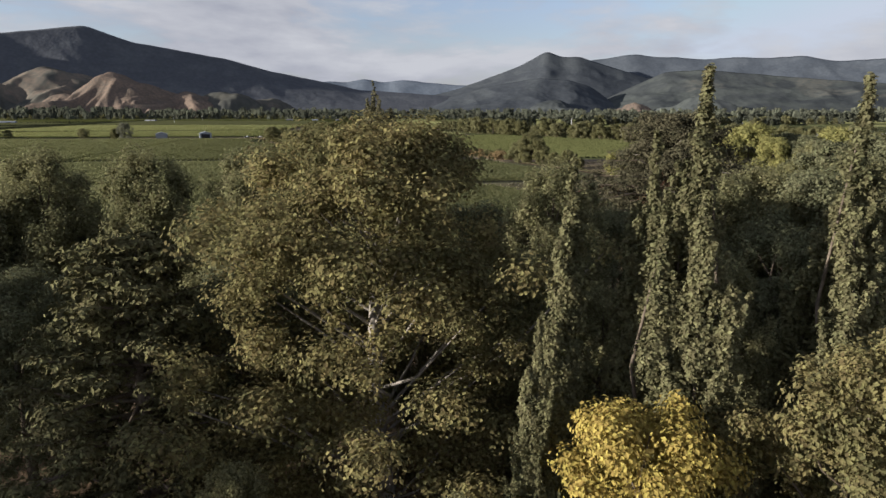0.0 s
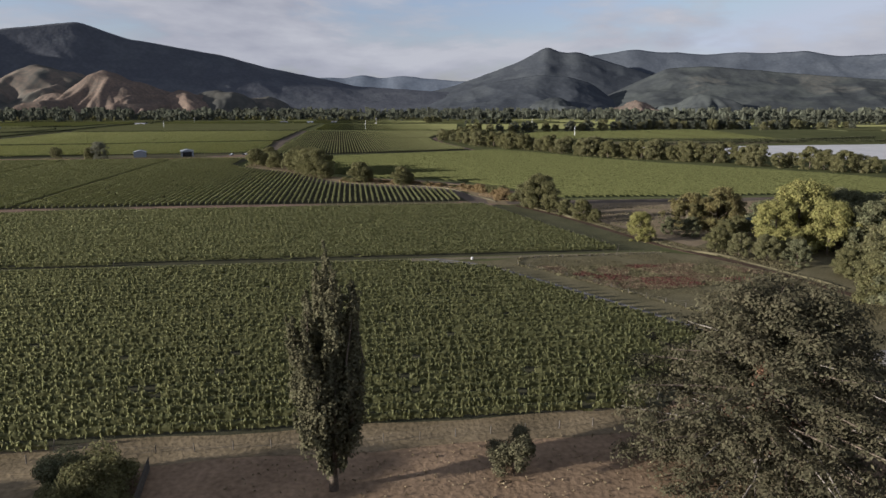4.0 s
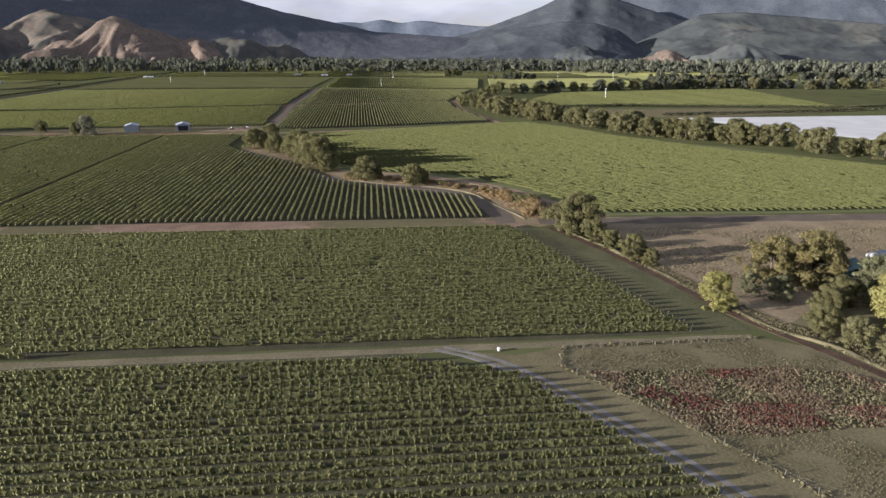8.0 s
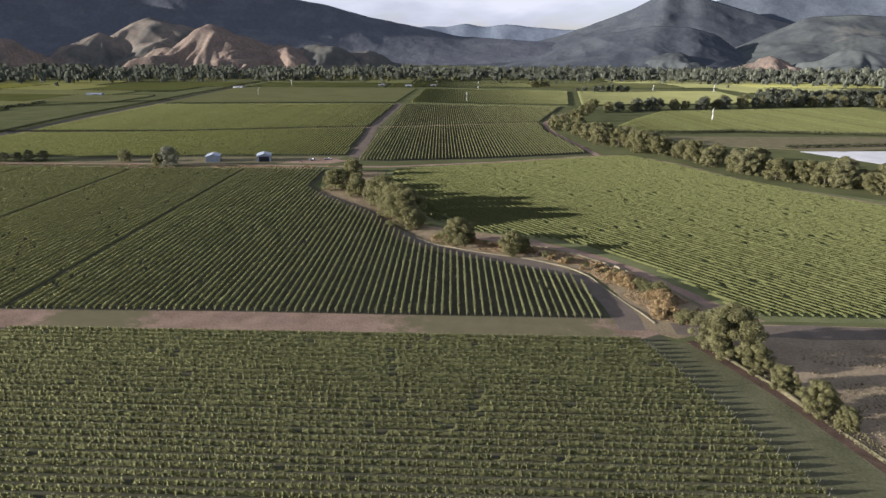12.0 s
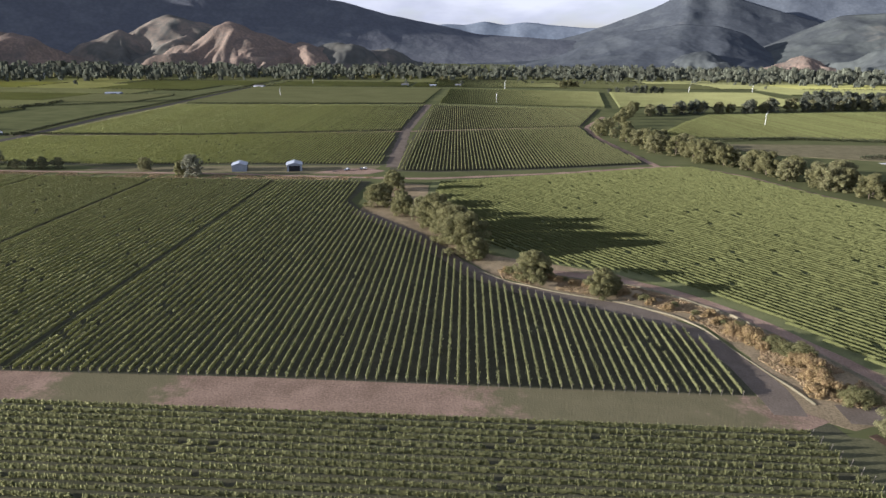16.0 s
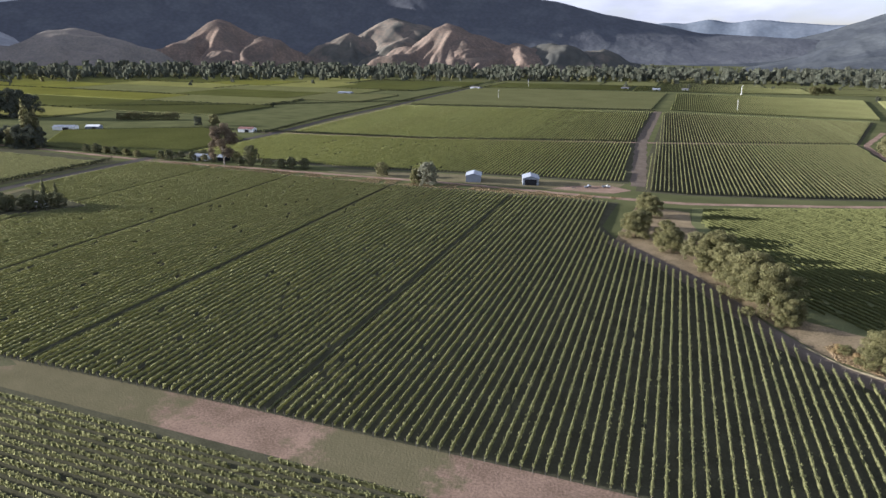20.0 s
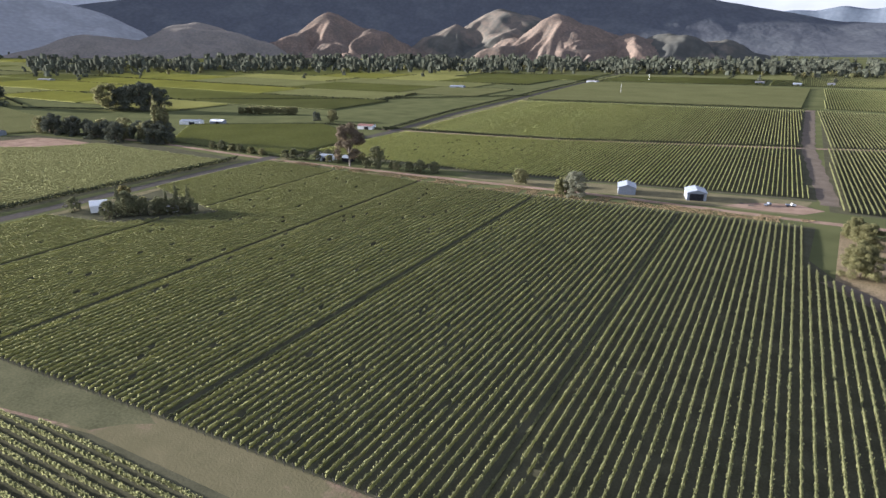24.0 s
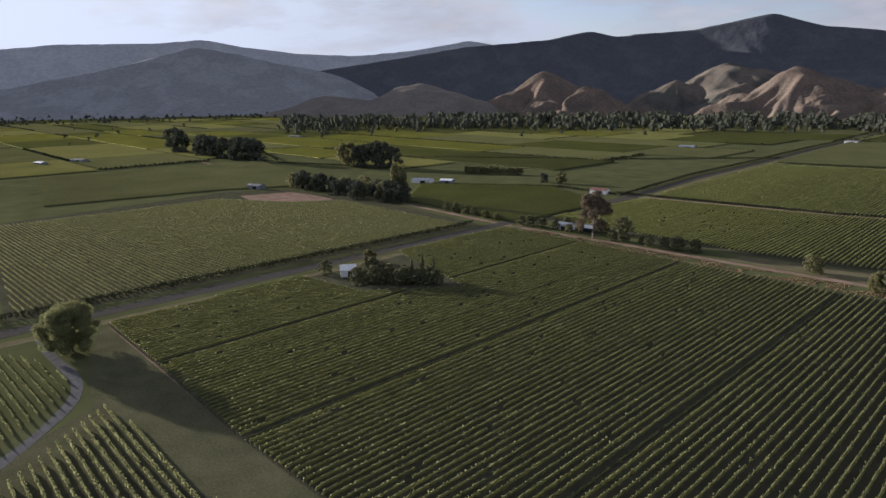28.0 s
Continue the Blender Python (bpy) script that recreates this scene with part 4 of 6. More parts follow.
def column_tree(H, R, base, clumps, leaves, size, leaf_mat, spires=3):
    """A Lombardy-like column: several upright spires pressed together."""
    c, rad, wood = [], [], [((0, 0, -0.3), (0, 0, H * 0.3), H * 0.016, H * 0.012)]
    for s in range(spires):
        a = 2 * np.pi * s / spires + rng.uniform(0, 1)
        off = np.array([math.cos(a), math.sin(a)]) * R * (0.45 if spires > 1 else 0)
        top = H * (1 if s == 0 else rng.uniform(0.78, 0.95))
        wood += [((0, 0, H * 0.12), (off[0], off[1], top * 0.55), H * 0.009, H * 0.006), ((off[0], off[1], top * 0.54), (off[0] * 0.9, off[1] * 0.9, top * 0.97), H * 0.006, H * 0.001)]
        for u in np.linspace(0, 1, clumps // spires):
            w = R * 0.62 * (0.45 + 0.75 * math.sin(math.pi * min(1, u * 0.72 + 0.22))) * (1 - 0.62 * u**4)
            t = rng.uniform(0, 2 * np.pi)
            k = rng.uniform(0, 0.55) * w
            c.append((off[0] * (1 - 0.3 * u) + k * math.cos(t), off[1] * (1 - 0.3 * u) + k * math.sin(t), base + (top - base) * u))
            rad.append(w * rng.uniform(0.5, 0.9))
    for _ in range(10):
        z, t = rng.uniform(0.15, 0.7) * H, rng.uniform(0, 6.3)
        wood.append(((0, 0, z), (R * 0.7 * math.cos(t), R * 0.7 * math.sin(t), z + H * 0.1), H * 0.003, H * 0.001))
    return mesh_from("trunk", *tubes(wood), M_BARK, True), mesh_from("crown", *cards(c, rad, leaves, size, 1.5, 0.5), leaf_mat)


def spire_tree(H, R, spires, base, clumps, leaves, size, leaf_mat, thick=0.3, shoots=16):
    """A poplar of many upright spires that spring from one foot and end at different heights."""
    c, rad, wood = [], [], [((0, 0, -0.3), (0, 0, H * 0.1), H * 0.02, H * 0.015)]
    for s in range(spires):
        a = 2.4 * s + rng.uniform(-0.3, 0.3)
        f = math.sqrt(s / max(1, spires - 1)) if spires > 1 else 0.0
        off = np.array([math.cos(a), math.sin(a)]) * R * (1 - thick) * f
        top = H * (1 - 0.34 * f * rng.uniform(0.5, 1.1))
        wood += [((0, 0, H * 0.06), (off[0] * 0.8, off[1] * 0.8, top * 0.4), H * 0.007, H * 0.005), ((off[0] * 0.8, off[1] * 0.8, top * 0.39), (off[0], off[1], top * 0.96), H * 0.005, H * 0.001)]
        wave = rng.uniform(0, 6)

        def axis(z):
            f = 0.8 * min(1, z / (0.4 * top)) + 0.2 * max(0, min(1, (z - 0.4 * top) / (0.6 * top)))
            return off * f

        def width(u):
            return R * thick * 1.3 * min(1, 0.4 + 2.0 * u) * (1 - 0.8 * u**2.2) * (1 + 0.22 * math.sin(u * 17 + wave))

        for u in np.sqrt(np.linspace(0.002, 1, clumps // spires)):
            z = base + (top - base) * u
            t, k = rng.uniform(0, 2 * np.pi), rng.uniform(0, 0.75) * width(u)
            c.append((*(axis(z) + k * np.array([math.cos(t), math.sin(t)])), z))
            rad.append(width(u) * rng.uniform(0.35, 0.7))
        for _ in range(shoots):
            u, t = rng.uniform(0.04, 0.9), rng.uniform(0, 2 * np.pi)
            z, d, reach = base + (top - base) * u, np.array([math.cos(t), math.sin(t)]), H * rng.uniform(0.05, 0.11)
            for f in np.linspace(0, 1, 5):
                c.append((*(axis(z) + d * (width(u) * 0.6 + 0.2 * reach * f)), z + reach * f))
                rad.append(H * (0.012 - 0.007 * f))
    return mesh_from("trunk", *tubes(wood[:1]), M_BARK, True), mesh_from("crown", *cards(c, rad, leaves, size, 1.7, 0.5, 1.6, 0.1), leaf_mat), [mesh_from("branch", *tubes(wood[k : k + 2]), M_BARK, True) for k in range(1, len(wood), 2)]


def layered_tree(H, R, base, branches, leaves, size, leaf_mat, droop=0.1, split=False, stout=1.0):
    """A spreading conifer: bare limbs that carry flat sprays in layers, with gaps between."""
    c, rad, wood = [], [], [((0, 0, -0.3), (0.2, 0, H * 0.5), H * 0.03, H * 0.018), ((0.2, 0, H * 0.49), (-0.2, 0.2, H * 0.95), H * 0.018, H * 0.004)]
    for k in range(branches):
        u = (k + 0.5) / branches
        z = base + (H * 0.94 - base) * u
        reach = R * (0.45 + 0.75 * math.sin(math.pi * (0.28 + 0.62 * u))) * (1 - 0.62 * u**2.5) * rng.uniform(0.65, 1.1)
        t = k * 2.4 + rng.uniform(-0.4, 0.4)
        end = np.array([reach * math.cos(t), reach * math.sin(t), z + reach * (0.22 - droop - 0.25 * (1 - u))])
        wood.append(((0, 0, z * 0.93), end, H * 0.007 * stout, H * 0.0015 * stout))
        for f in np.linspace(0.4, 1.0, 5):
            for _ in range(2):
                c.append(np.array([0, 0, z * 0.93]) * (1 - f) + end * f + rng.normal(0, 0.08 * R, 3) * (1, 1, 0.3))
                rad.append(R * rng.uniform(0.09, 0.17))
    crown = mesh_from("crown", *cards(c, rad, leaves, size, 0.45, 0.6, 2.2, 0.2), leaf_mat)
    if split:
        return mesh_from("trunk", *tubes(wood[:2]), M_BARK, True), crown, [mesh_from("branch", *tubes([w]), M_PALEBARK if k % 3 == 0 else M_BARK, True) for k, w in enumerate(wood[2:])]
    return mesh_from("trunk", *tubes(wood), M_BARK, True), crown


def plant(name, meshes, x, y, label, group="", scale=1.0, turn=None, wide=1.0, z=0.0, lean=0.0, category="tree"):
    turn = rng.uniform(0, 360) if turn is None else turn
    m = pose(x, y, float(ground_z(x, y)) + z, 0, lean, 0) @ pose(0, 0, 0, 0, 0, turn) @ Matrix.Diagonal((scale * wide, scale * wide, scale, 1))
    ob = empty(name, m, label, category, group)
    for part_name, me in zip(("trunk", "crown"), meshes):
        child(part_name, me, ob)
    for me in meshes[2] if len(meshes) > 2 else ():
        child("branch", me, ob.children[0])
    return ob


BIG = broad_tree(23.5, 7.8, 0.3, 430, 190000, 0.135, M_AUTUMN, 0.15, bark=M_PALEBARK, limbs=60, squash=0.9, ragged=0.6, fill=0.8, shell=0.0)
BIG_DARK = broad_tree(21.0, 5.6, 2.5, 210, 90000, 0.14, M_DARKLEAF, 0.19, limbs=24, squash=1.2, ragged=0.5, shell=0.1)
BIG_OLIVE = broad_tree(20.0, 4.4, 2.5, 220, 90000, 0.135, M_LEAF, 0.19, limbs=24, squash=1.6, ragged=0.5, shell=0.1)
SPRUCE = layered_tree(19.0, 5.2, 1.0, 110, 80000, 0.14, M_SPRUCE, 0.05)
POPLAR_NEAR = [spire_tree(25.5, 2.5, 6, 0.4, 420, 190000, 0.12, M_POPLAR, 0.42, 20), spire_tree(24.0, 1.8, 3, 0.4, 240, 160000, 0.12, M_POPLAR, 0.55, 24)]
YELLOW_NEAR = broad_tree(14.0, 4.0, 3.0, 120, 60000, 0.13, M_MAPLE, 0.24, limbs=18, ragged=0.6, shell=0.0)
LIME_NEAR = broad_tree(17.5, 4.2, 3.0, 130, 70000, 0.13, M_AUTUMN, 0.24, limbs=18, ragged=0.6, shell=0.0)

plant("plane_tree", BIG, -3.3, 29.4, "tall plane tree turning yellow with pale branches", turn=20, scale=1.0, wide=1.1)
for x, y, k, s, kind in ((9.5, 22.7, 0, 0.994, 0), (8.1, 23.6, 40, 0.963, 1), (4.85, 22.9, 100, 0.928, 1), (15.65, 23.3, 200, 0.984, 0), (10.8, 24.4, 260, 0.82, 1), (3.5, 21.2, 70, 0.69, 1), (17.0, 24.2, 30, 0.9, 1)):
    plant("poplar", POPLAR_NEAR[kind], x, y, "slender poplar with small grey-green leaves", "poplars in the shelter belt", s, k)
plant("spruce", SPRUCE, -15.5, 29.5, "dark spruce with drooping layered branches", turn=10)
plant("maple", YELLOW_NEAR, 6.85, 18.5, "young maple in bright yellow autumn leaf", turn=80, scale=1.04, wide=0.88)
plant("maple", LIME_NEAR, 13.4, 18.1, "maple with yellowing green leaves", turn=150, scale=1.0, wide=0.86)
# Yard trees and the leftmost belt trees are unseen, added to cast shade.
for x, y, s, mesh, text in ((-28.0, 43.5, 1.03, BIG_OLIVE, "olive-green leafy tree in a dense shelter belt"), (-20.5, 43.5, 1.03, BIG_OLIVE, "olive-green leafy tree in a dense shelter belt"), (-12.8, 42.5, 1.04, BIG_OLIVE, "olive-green leafy tree in a dense shelter belt"), (-2.6, 42.5, 1.0, BIG_OLIVE, "olive-green leafy tree in a dense shelter belt"), (7.8, 43.0, 0.99, BIG_OLIVE, "olive-green leafy tree in a dense shelter belt"), (-7.5, 47.0, 0.88, BIG_DARK, "olive-green leafy tree in a dense shelter belt"), (13.5, 47.0, 0.78, BIG_DARK, "dark leafy tree in a dense shelter belt"), (19.2, 42.5, 0.95, BIG_OLIVE, "olive-green leafy tree in a dense shelter belt"), (-44.0, 12.0, 0.95, BIG_DARK, "dark leafy tree in a dense shelter belt"), (-40.0, 24.0, 0.95, BIG_DARK, "dark leafy tree in a dense shelter belt"), (-47.0, 34.0, 0.8, BIG_DARK, "dark leafy tree in a dense shelter belt"), (-32.5, 41.0, 0.9, BIG_DARK, "dark leafy tree in a dense shelter belt"), (-37.0, 40.0, 0.92, BIG_DARK, "dark leafy tree in a dense shelter belt"), (-24.0, 33.0, 0.72, BIG_DARK, "dark leafy tree in deep shade"), (9.0, 33.0, 0.7, BIG_OLIVE, "dark leafy tree in deep shade"), (15.5, 34.0, 0.78, BIG_OLIVE, "dark leafy tree in deep shade"), (3.5, 33.5, 0.8, BIG_OLIVE, "dark leafy tree in deep shade"), (22.5, 33.0, 0.72, BIG_DARK, "dark leafy tree in deep shade"), (-8.0, 21.0, 0.52, BIG_OLIVE, "small leafy tree under taller trees"), (0.5, 19.5, 0.5, BIG_OLIVE, "small leafy tree under taller trees"), (-12.0, 36.0, 0.7, BIG_DARK, "dark leafy tree in deep shade"), (36.0, 38.0, 0.85, BIG_DARK, "dark leafy tree in a dense shelter belt"), (28.0, 42.0, 1.02, BIG_OLIVE, "olive-green leafy tree in a dense shelter belt"), (21.0, 38.0, 0.8, BIG_DARK, "dark leafy tree in deep shade"), (22.5, 43.5, 0.98, BIG_OLIVE, "olive-green leafy tree in a dense shelter belt"), (25.0, 41.0, 0.95, BIG_DARK, "dark leafy tree in deep shade"), (24.0, 46.5, 0.8, BIG_DARK, "dark leafy tree in deep shade"), (30.0, 36.0, 0.75, BIG_DARK, "dark leafy tree in deep shade"), (33.0, 45.0, 0.95, BIG_OLIVE, "olive-green leafy tree in a dense shelter belt"), (40.0, 46.0, 0.9, BIG_DARK, "dark leafy tree in a dense shelter belt"), (46.0, 43.0, 0.9, BIG_DARK, "dark leafy tree in a dense shelter belt"), (2.5, 47.5, 0.8, BIG_DARK, "dark leafy tree in a dense shelter belt"), (-66, 64, 0.62, BIG_DARK, "dark leafy tree added out of view to shade the yard"), (-60, 86, 0.5, BIG_DARK, "dark leafy tree added out of view to shade the yard"), (-64, 94, 0.5, BIG_DARK, "dark leafy tree added out of view to shade the yard"), (-73, 74, 0.6, BIG_DARK, "dark leafy tree added out of view to shade the yard"), (-80, 84, 0.64, BIG_DARK, "dark leafy tree added out of view to shade the yard"), (-72, 63, 0.64, BIG_DARK, "dark leafy tree added out of view to shade the yard"), (-62, 48, 0.6, BIG_DARK, "dark leafy tree added out of view to shade the yard"), (-75, 88, 0.62, BIG_DARK, "dark leafy tree added out of view to shade the yard"), (-64, 54, 0.62, BIG_DARK, "dark leafy tree added out of view to shade the yard"), (-70, 69, 0.64, BIG_DARK, "dark leafy tree added out of view to shade the yard"), (-77, 79, 0.62, BIG_DARK, "dark leafy tree added out of view to shade the yard"), (-68, 59, 0.64, BIG_DARK, "dark leafy tree added out of view to shade the yard")):
    plant("shelter_tree", mesh, x, y, text, "shelter belt", s)

# the paddock: a lone poplar, a broken old conifer, a stunted tree, shrubs
POPLAR = spire_tree(28.5, 5.6, 13, 2.2, 520, 84000, 0.24, M_LONE, 0.26)
plant("poplar", POPLAR, -10.7, 102.4, "tall lone poplar with dense dark foliage", turn=30)
CEDAR = layered_tree(24.5, 13.4, 2.0, 160, 130000, 0.2, M_PINE, 0.1, True, stout=1.15)
cedar = plant("old_conifer", CEDAR, 38.0, 103.5, "spreading old conifer with broken grey limbs", turn=45)
spots = np.c_[rng.normal(0, 2.2, (60, 2)), rng.uniform(4, 17, 60)]
child("dead_foliage", mesh_from("dead_foliage", *cards(spots, rng.uniform(0.5, 1.3, 60), 9000, 0.16, 0.8, 0.2, 2.4, 0.1), M_DEADNEEDLE), cedar, "rusty dead needles near the trunk")
STUNTED = broad_tree(5.6, 2.6, 1.0, 26, 9000, 0.17, M_LONE, 0.34, limbs=8)
plant("stunted_tree", STUNTED, 9.9, 105.0, "small stunted tree with bleached roots", turn=10)
SHRUB = broad_tree(5.0, 3.6, 0.2, 30, 12000, 0.19, M_WILLOW, 0.34, limbs=6)
SHRUB_DARK = broad_tree(5.0, 3.6, 0.2, 30, 10000, 0.2, M_DARKLEAF, 0.34, limbs=6)
SHRUB_OLIVE = broad_tree(5.0, 3.4, 0.3, 26, 2600, 0.42, M_WILLOW, 0.34, limbs=6)
plant("shrub", SHRUB, 34.5, 84.5, "rounded grey-green shrub in the paddock", "shrubs", 1.15, 0)
plant("shrub", SHRUB, -36.0, 99.5, "leafy green shrub beside a fence", "shrubs", 1.25, 0)
plant("shrub", SHRUB_DARK, -40.5, 102.0, "dark shrub beside a fence", "shrubs", 0.9)
plant("shrub", SHRUB, -31.5, 91.5, "low green shrub beside a hut", "shrubs", 0.5)
for x, y, s in ((-49, 96, 0.6), (-56, 92, 0.7), (-47, 84, 0.55), (-44, 91.5, 0.5), (-60, 99, 0.5), (-70, 95, 0.9)):
    plant("shrub", SHRUB_DARK, x, y, "dark garden shrub in shade", "shrubs", s)

# along the ditch and the creek
OLIVE = broad_tree(11.0, 5.4, 1.0, 90, 30000, 0.25, M_WILLOW, 0.25, limbs=10, shell=0.55, ragged=0.5)
OLIVE2 = broad_tree(10.0, 4.6, 0.5, 84, 27000, 0.25, M_WILLOW, 0.26, limbs=8, lean=1.0, shell=0.55, ragged=0.5)
GREEN = broad_tree(10.0, 4.8, 0.6, 95, 26000, 0.25, M_LEAF, 0.23, limbs=10, ragged=0.5, shell=0.2)
DARK = broad_tree(11.0, 4.8, 0.6, 95, 26000, 0.25, M_DARKLEAF, 0.23, limbs=10, ragged=0.5, shell=0.2)
GOLD = broad_tree(12.0, 5.5, 0.6, 95, 26000, 0.25, M_YELLOW, 0.23, limbs=10, ragged=0.5, shell=0.2)
RUST = broad_tree(10.0, 5.0, 0.6, 95, 26000, 0.25, M_AUTUMN, 0.23, limbs=10, ragged=0.5, shell=0.2)
CREEK = ((-129, 530, 0.75, 0), (-129, 505, 0.72, 1), (-128, 489, 0.85, 0), (-115, 484, 0.8, 1), (-110, 474, 0.7, 0), (-100, 468, 0.85, 2), (-91, 455, 0.95, 0), (-84, 444, 1.0, 1), (-78, 432, 1.0, 0), (-72, 421, 1.0, 0), (-66, 413, 0.7, 1), (-43, 391, 0.8, 0), (-40, 396, 0.62, 1), (-19, 381, 0.68, 0), (-135, 545, 0.7, 1), (-16, 384, 0.5, 1))
for x, y, s, kind in CREEK:
    plant("willow", (OLIVE, OLIVE2, GREEN)[kind], x, y, "dusty olive-green willow along a dry creek", "creek willows", s * (1.5 if s > 0.9 else 1.3))
DITCH = ((43, 301, 1.0, 0), (39.5, 306, 0.85, 2), (47, 293, 0.5, 0), (51, 284, 0.5, 1), (55, 274, 0.55, 0), (58, 268, 0.4, 1), (65, 236, 0.62, 4), (97, 254, 1.0, 5), (88, 257, 0.85, 5), (104, 259, 0.72, 5), (83, 241, 0.42, 3), (78, 247, 0.35, 3), (97, 239, 0.5, 1), (90, 233, 0.5, 1), (87, 215, 0.45, 2), (92, 209, 0.5, 2), (97, 203, 0.45, 3), (84, 222, 0.42, 0), (101, 211, 0.45, 1), (101, 223, 0.85, 4), (110, 227, 1.15, 4), (113, 216, 0.9, 4), (107, 241, 0.75, 3), (116, 239, 0.85, 3), (124, 232, 1.0, 3), (131, 238, 1.0, 3), (140, 238, 0.9, 3), (148, 246, 0.8, 0), (104, 192, 0.5, 1), (112, 187, 1.05, 2), (120, 178, 1.1, 0), (128, 186, 1.2, 2), (98, 170, 0.8, 1), (96, 156, 1.05, 3), (104, 150, 1.0, 3), (110, 160, 1.1, 3), (118, 150, 1.0, 3), (122, 212, 1.0, 3), (130, 218, 1.0, 1), (138, 224, 1.1, 2), (136, 205, 1.1, 3), (108, 176, 0.9, 2), (128, 168, 1.2, 3), (131, 210, 1.1, 4))
NAMED = (("willow", OLIVE, "dusty olive-green tree by the ditch"), ("willow", OLIVE2, "leaning olive-green tree by the ditch"), ("garden_tree", GREEN, "mid-green leafy tree by the ditch"), ("garden_tree", DARK, "dark green tree by the ditch"), ("golden_tree", GOLD, "rounded tree with bright golden-green leaves"), ("bronze_tree", RUST, "tree with bronze and yellowing leaves"))
for x, y, s, kind in DITCH:
    name, mesh, text = NAMED[kind]
    plant(name, mesh, x, y, text, "trees by the ditch", s * (1.45 if x > 75 else 1.25))

# belts and single trees farther out
FARMESH = [broad_tree(11, 5.2, 0.3, 46, 6500, 0.45, mat, 0.3, limbs=5, ragged=0.4) for mat in (M_WILLOW, M_LEAF, M_FARLEAF)]
FARPOP = column_tree(24, 3.2, 1.0, 44, 3400, 0.6, M_LEAF, 3)
FARPINE = broad_tree(20, 6.6, 0.6, 40, 3600, 0.85, M_FARLEAF, 0.36, limbs=6)
BELT = ((0, 803, .7), (3, 830, .8), (8, 850, .75), (14, 872, .8), (24, 890, .9), (33, 925, .9), (43, 960, 1), (52, 1000, 1), (58, 1030, 1), (12, 790, .7), (20, 765, .8), (27, 742, 1), (34, 722, 1), (40, 704, .9), (52, 694, .9), (62, 684, 1.), (66, 668, 1), (76, 672, .9), (84, 655, .9), (90, 640, .8), (100, 622, .9), (108, 608, 1), (117, 590, .9), (126, 575, 1), (136, 562, .9), (147, 556, 1), (156, 546, .95), (166, 540, 1.1), (176, 532, .9), (186, 524, 1), (196, 518, .95), (206, 508, 1.1), (214, 498, .9), (222, 486, 1.), (230, 474, .8), (246, 462, .9), (256, 448, .9), (268, 436, .9), (280, 424, 1), (128, 596, 1), (150, 572, .9), (170, 556, 1), (190, 540, 1), (60, 712, .9), (46, 735, .9), (36, 765, .9), (24, 812, .9), (70, 690, 1), (96, 650, 1))
for k, (x, y, s) in enumerate(BELT):
    plant("riverside_tree", FARMESH[k % 2 if k % 5 else 0], x + 4 + rng.normal(0, 2), y + rng.normal(0, 3), "rounded tree in a belt along a stream", "stream belt", s * rng.uniform(1.15, 1.6))
for k, (x, y, s) in enumerate(BELT[10:]):
    plant("riverside_tree", FARMESH[0 if k % 4 else 1], x + 9 + rng.normal(0, 3), y + 5 + rng.normal(0, 4), "rounded olive tree in a dense belt along a stream", "stream belt", s * rng.uniform(1.0, 1.4))
for k in range(60):
    f = k / 59
    plant("shelter_tree", FARMESH[1 + k % 2], 82 + 640 * f + rng.normal(0, 5), 1020 + 130 * f + 70 * math.sin(f * 3) + rng.normal(0, 8), "tree in a distant field-edge belt", "field-edge belt", rng.uniform(1.1, 1.7))
for k in range(22):
    plant("pine", FARPINE, 330 + 10.5 * k, 1215 + rng.normal(0, 5) + 0.3 * k, "dark pine in a straight plantation edge", "pine plantation", rng.uniform(1.0, 1.2))
for k in range(26):
    plant("pine", FARPINE, 640 + 12 * k, 1330 + rng.normal(0, 6), "dark pine in a straight plantation edge", "pine plantation", rng.uniform(1.0, 1.25))
for x, y, s in ((-27, 1564, 1.4), (-14, 1570, 1.5), (1, 1574, 1.3), (74, 1431, 1.0), (92, 1420, 1.2), (104, 1415, 1.4), (120, 1420, 1.5), (139, 1424, 1.3), (152, 1432, 1.2), (60, 1440, .8)):
    plant("field_tree", FARMESH[2 if x > 50 else 0], x, y, "tree in a clump among far fields", "far clump", s)
SILVER = broad_tree(11.0, 5.0, 0.8, 95, 26000, 0.25, M_SILVER, 0.23, limbs=10, ragged=0.5, shell=0.2)
plant("pond_tree", SILVER, -268, 547, "pale silvery willow beside the sheds", "shed trees", 1.25)
plant("pond_tree", OLIVE2, -277, 548, "olive-green tree beside the sheds", "shed trees", 0.95)
plant("pond_tree", GREEN, -309, 557, "small tree beside the road", "shed trees", 0.9)
GUM = broad_tree(23.0, 8.6, 6.0, 50, 15000, 0.5, M_GUM, 0.26, limbs=20, ragged=0.6, bark=M_PALEBARK)
plant("gum_tree", GUM, -434, 538, "tall ragged gum tree with rusty foliage", turn=0, scale=1.25)
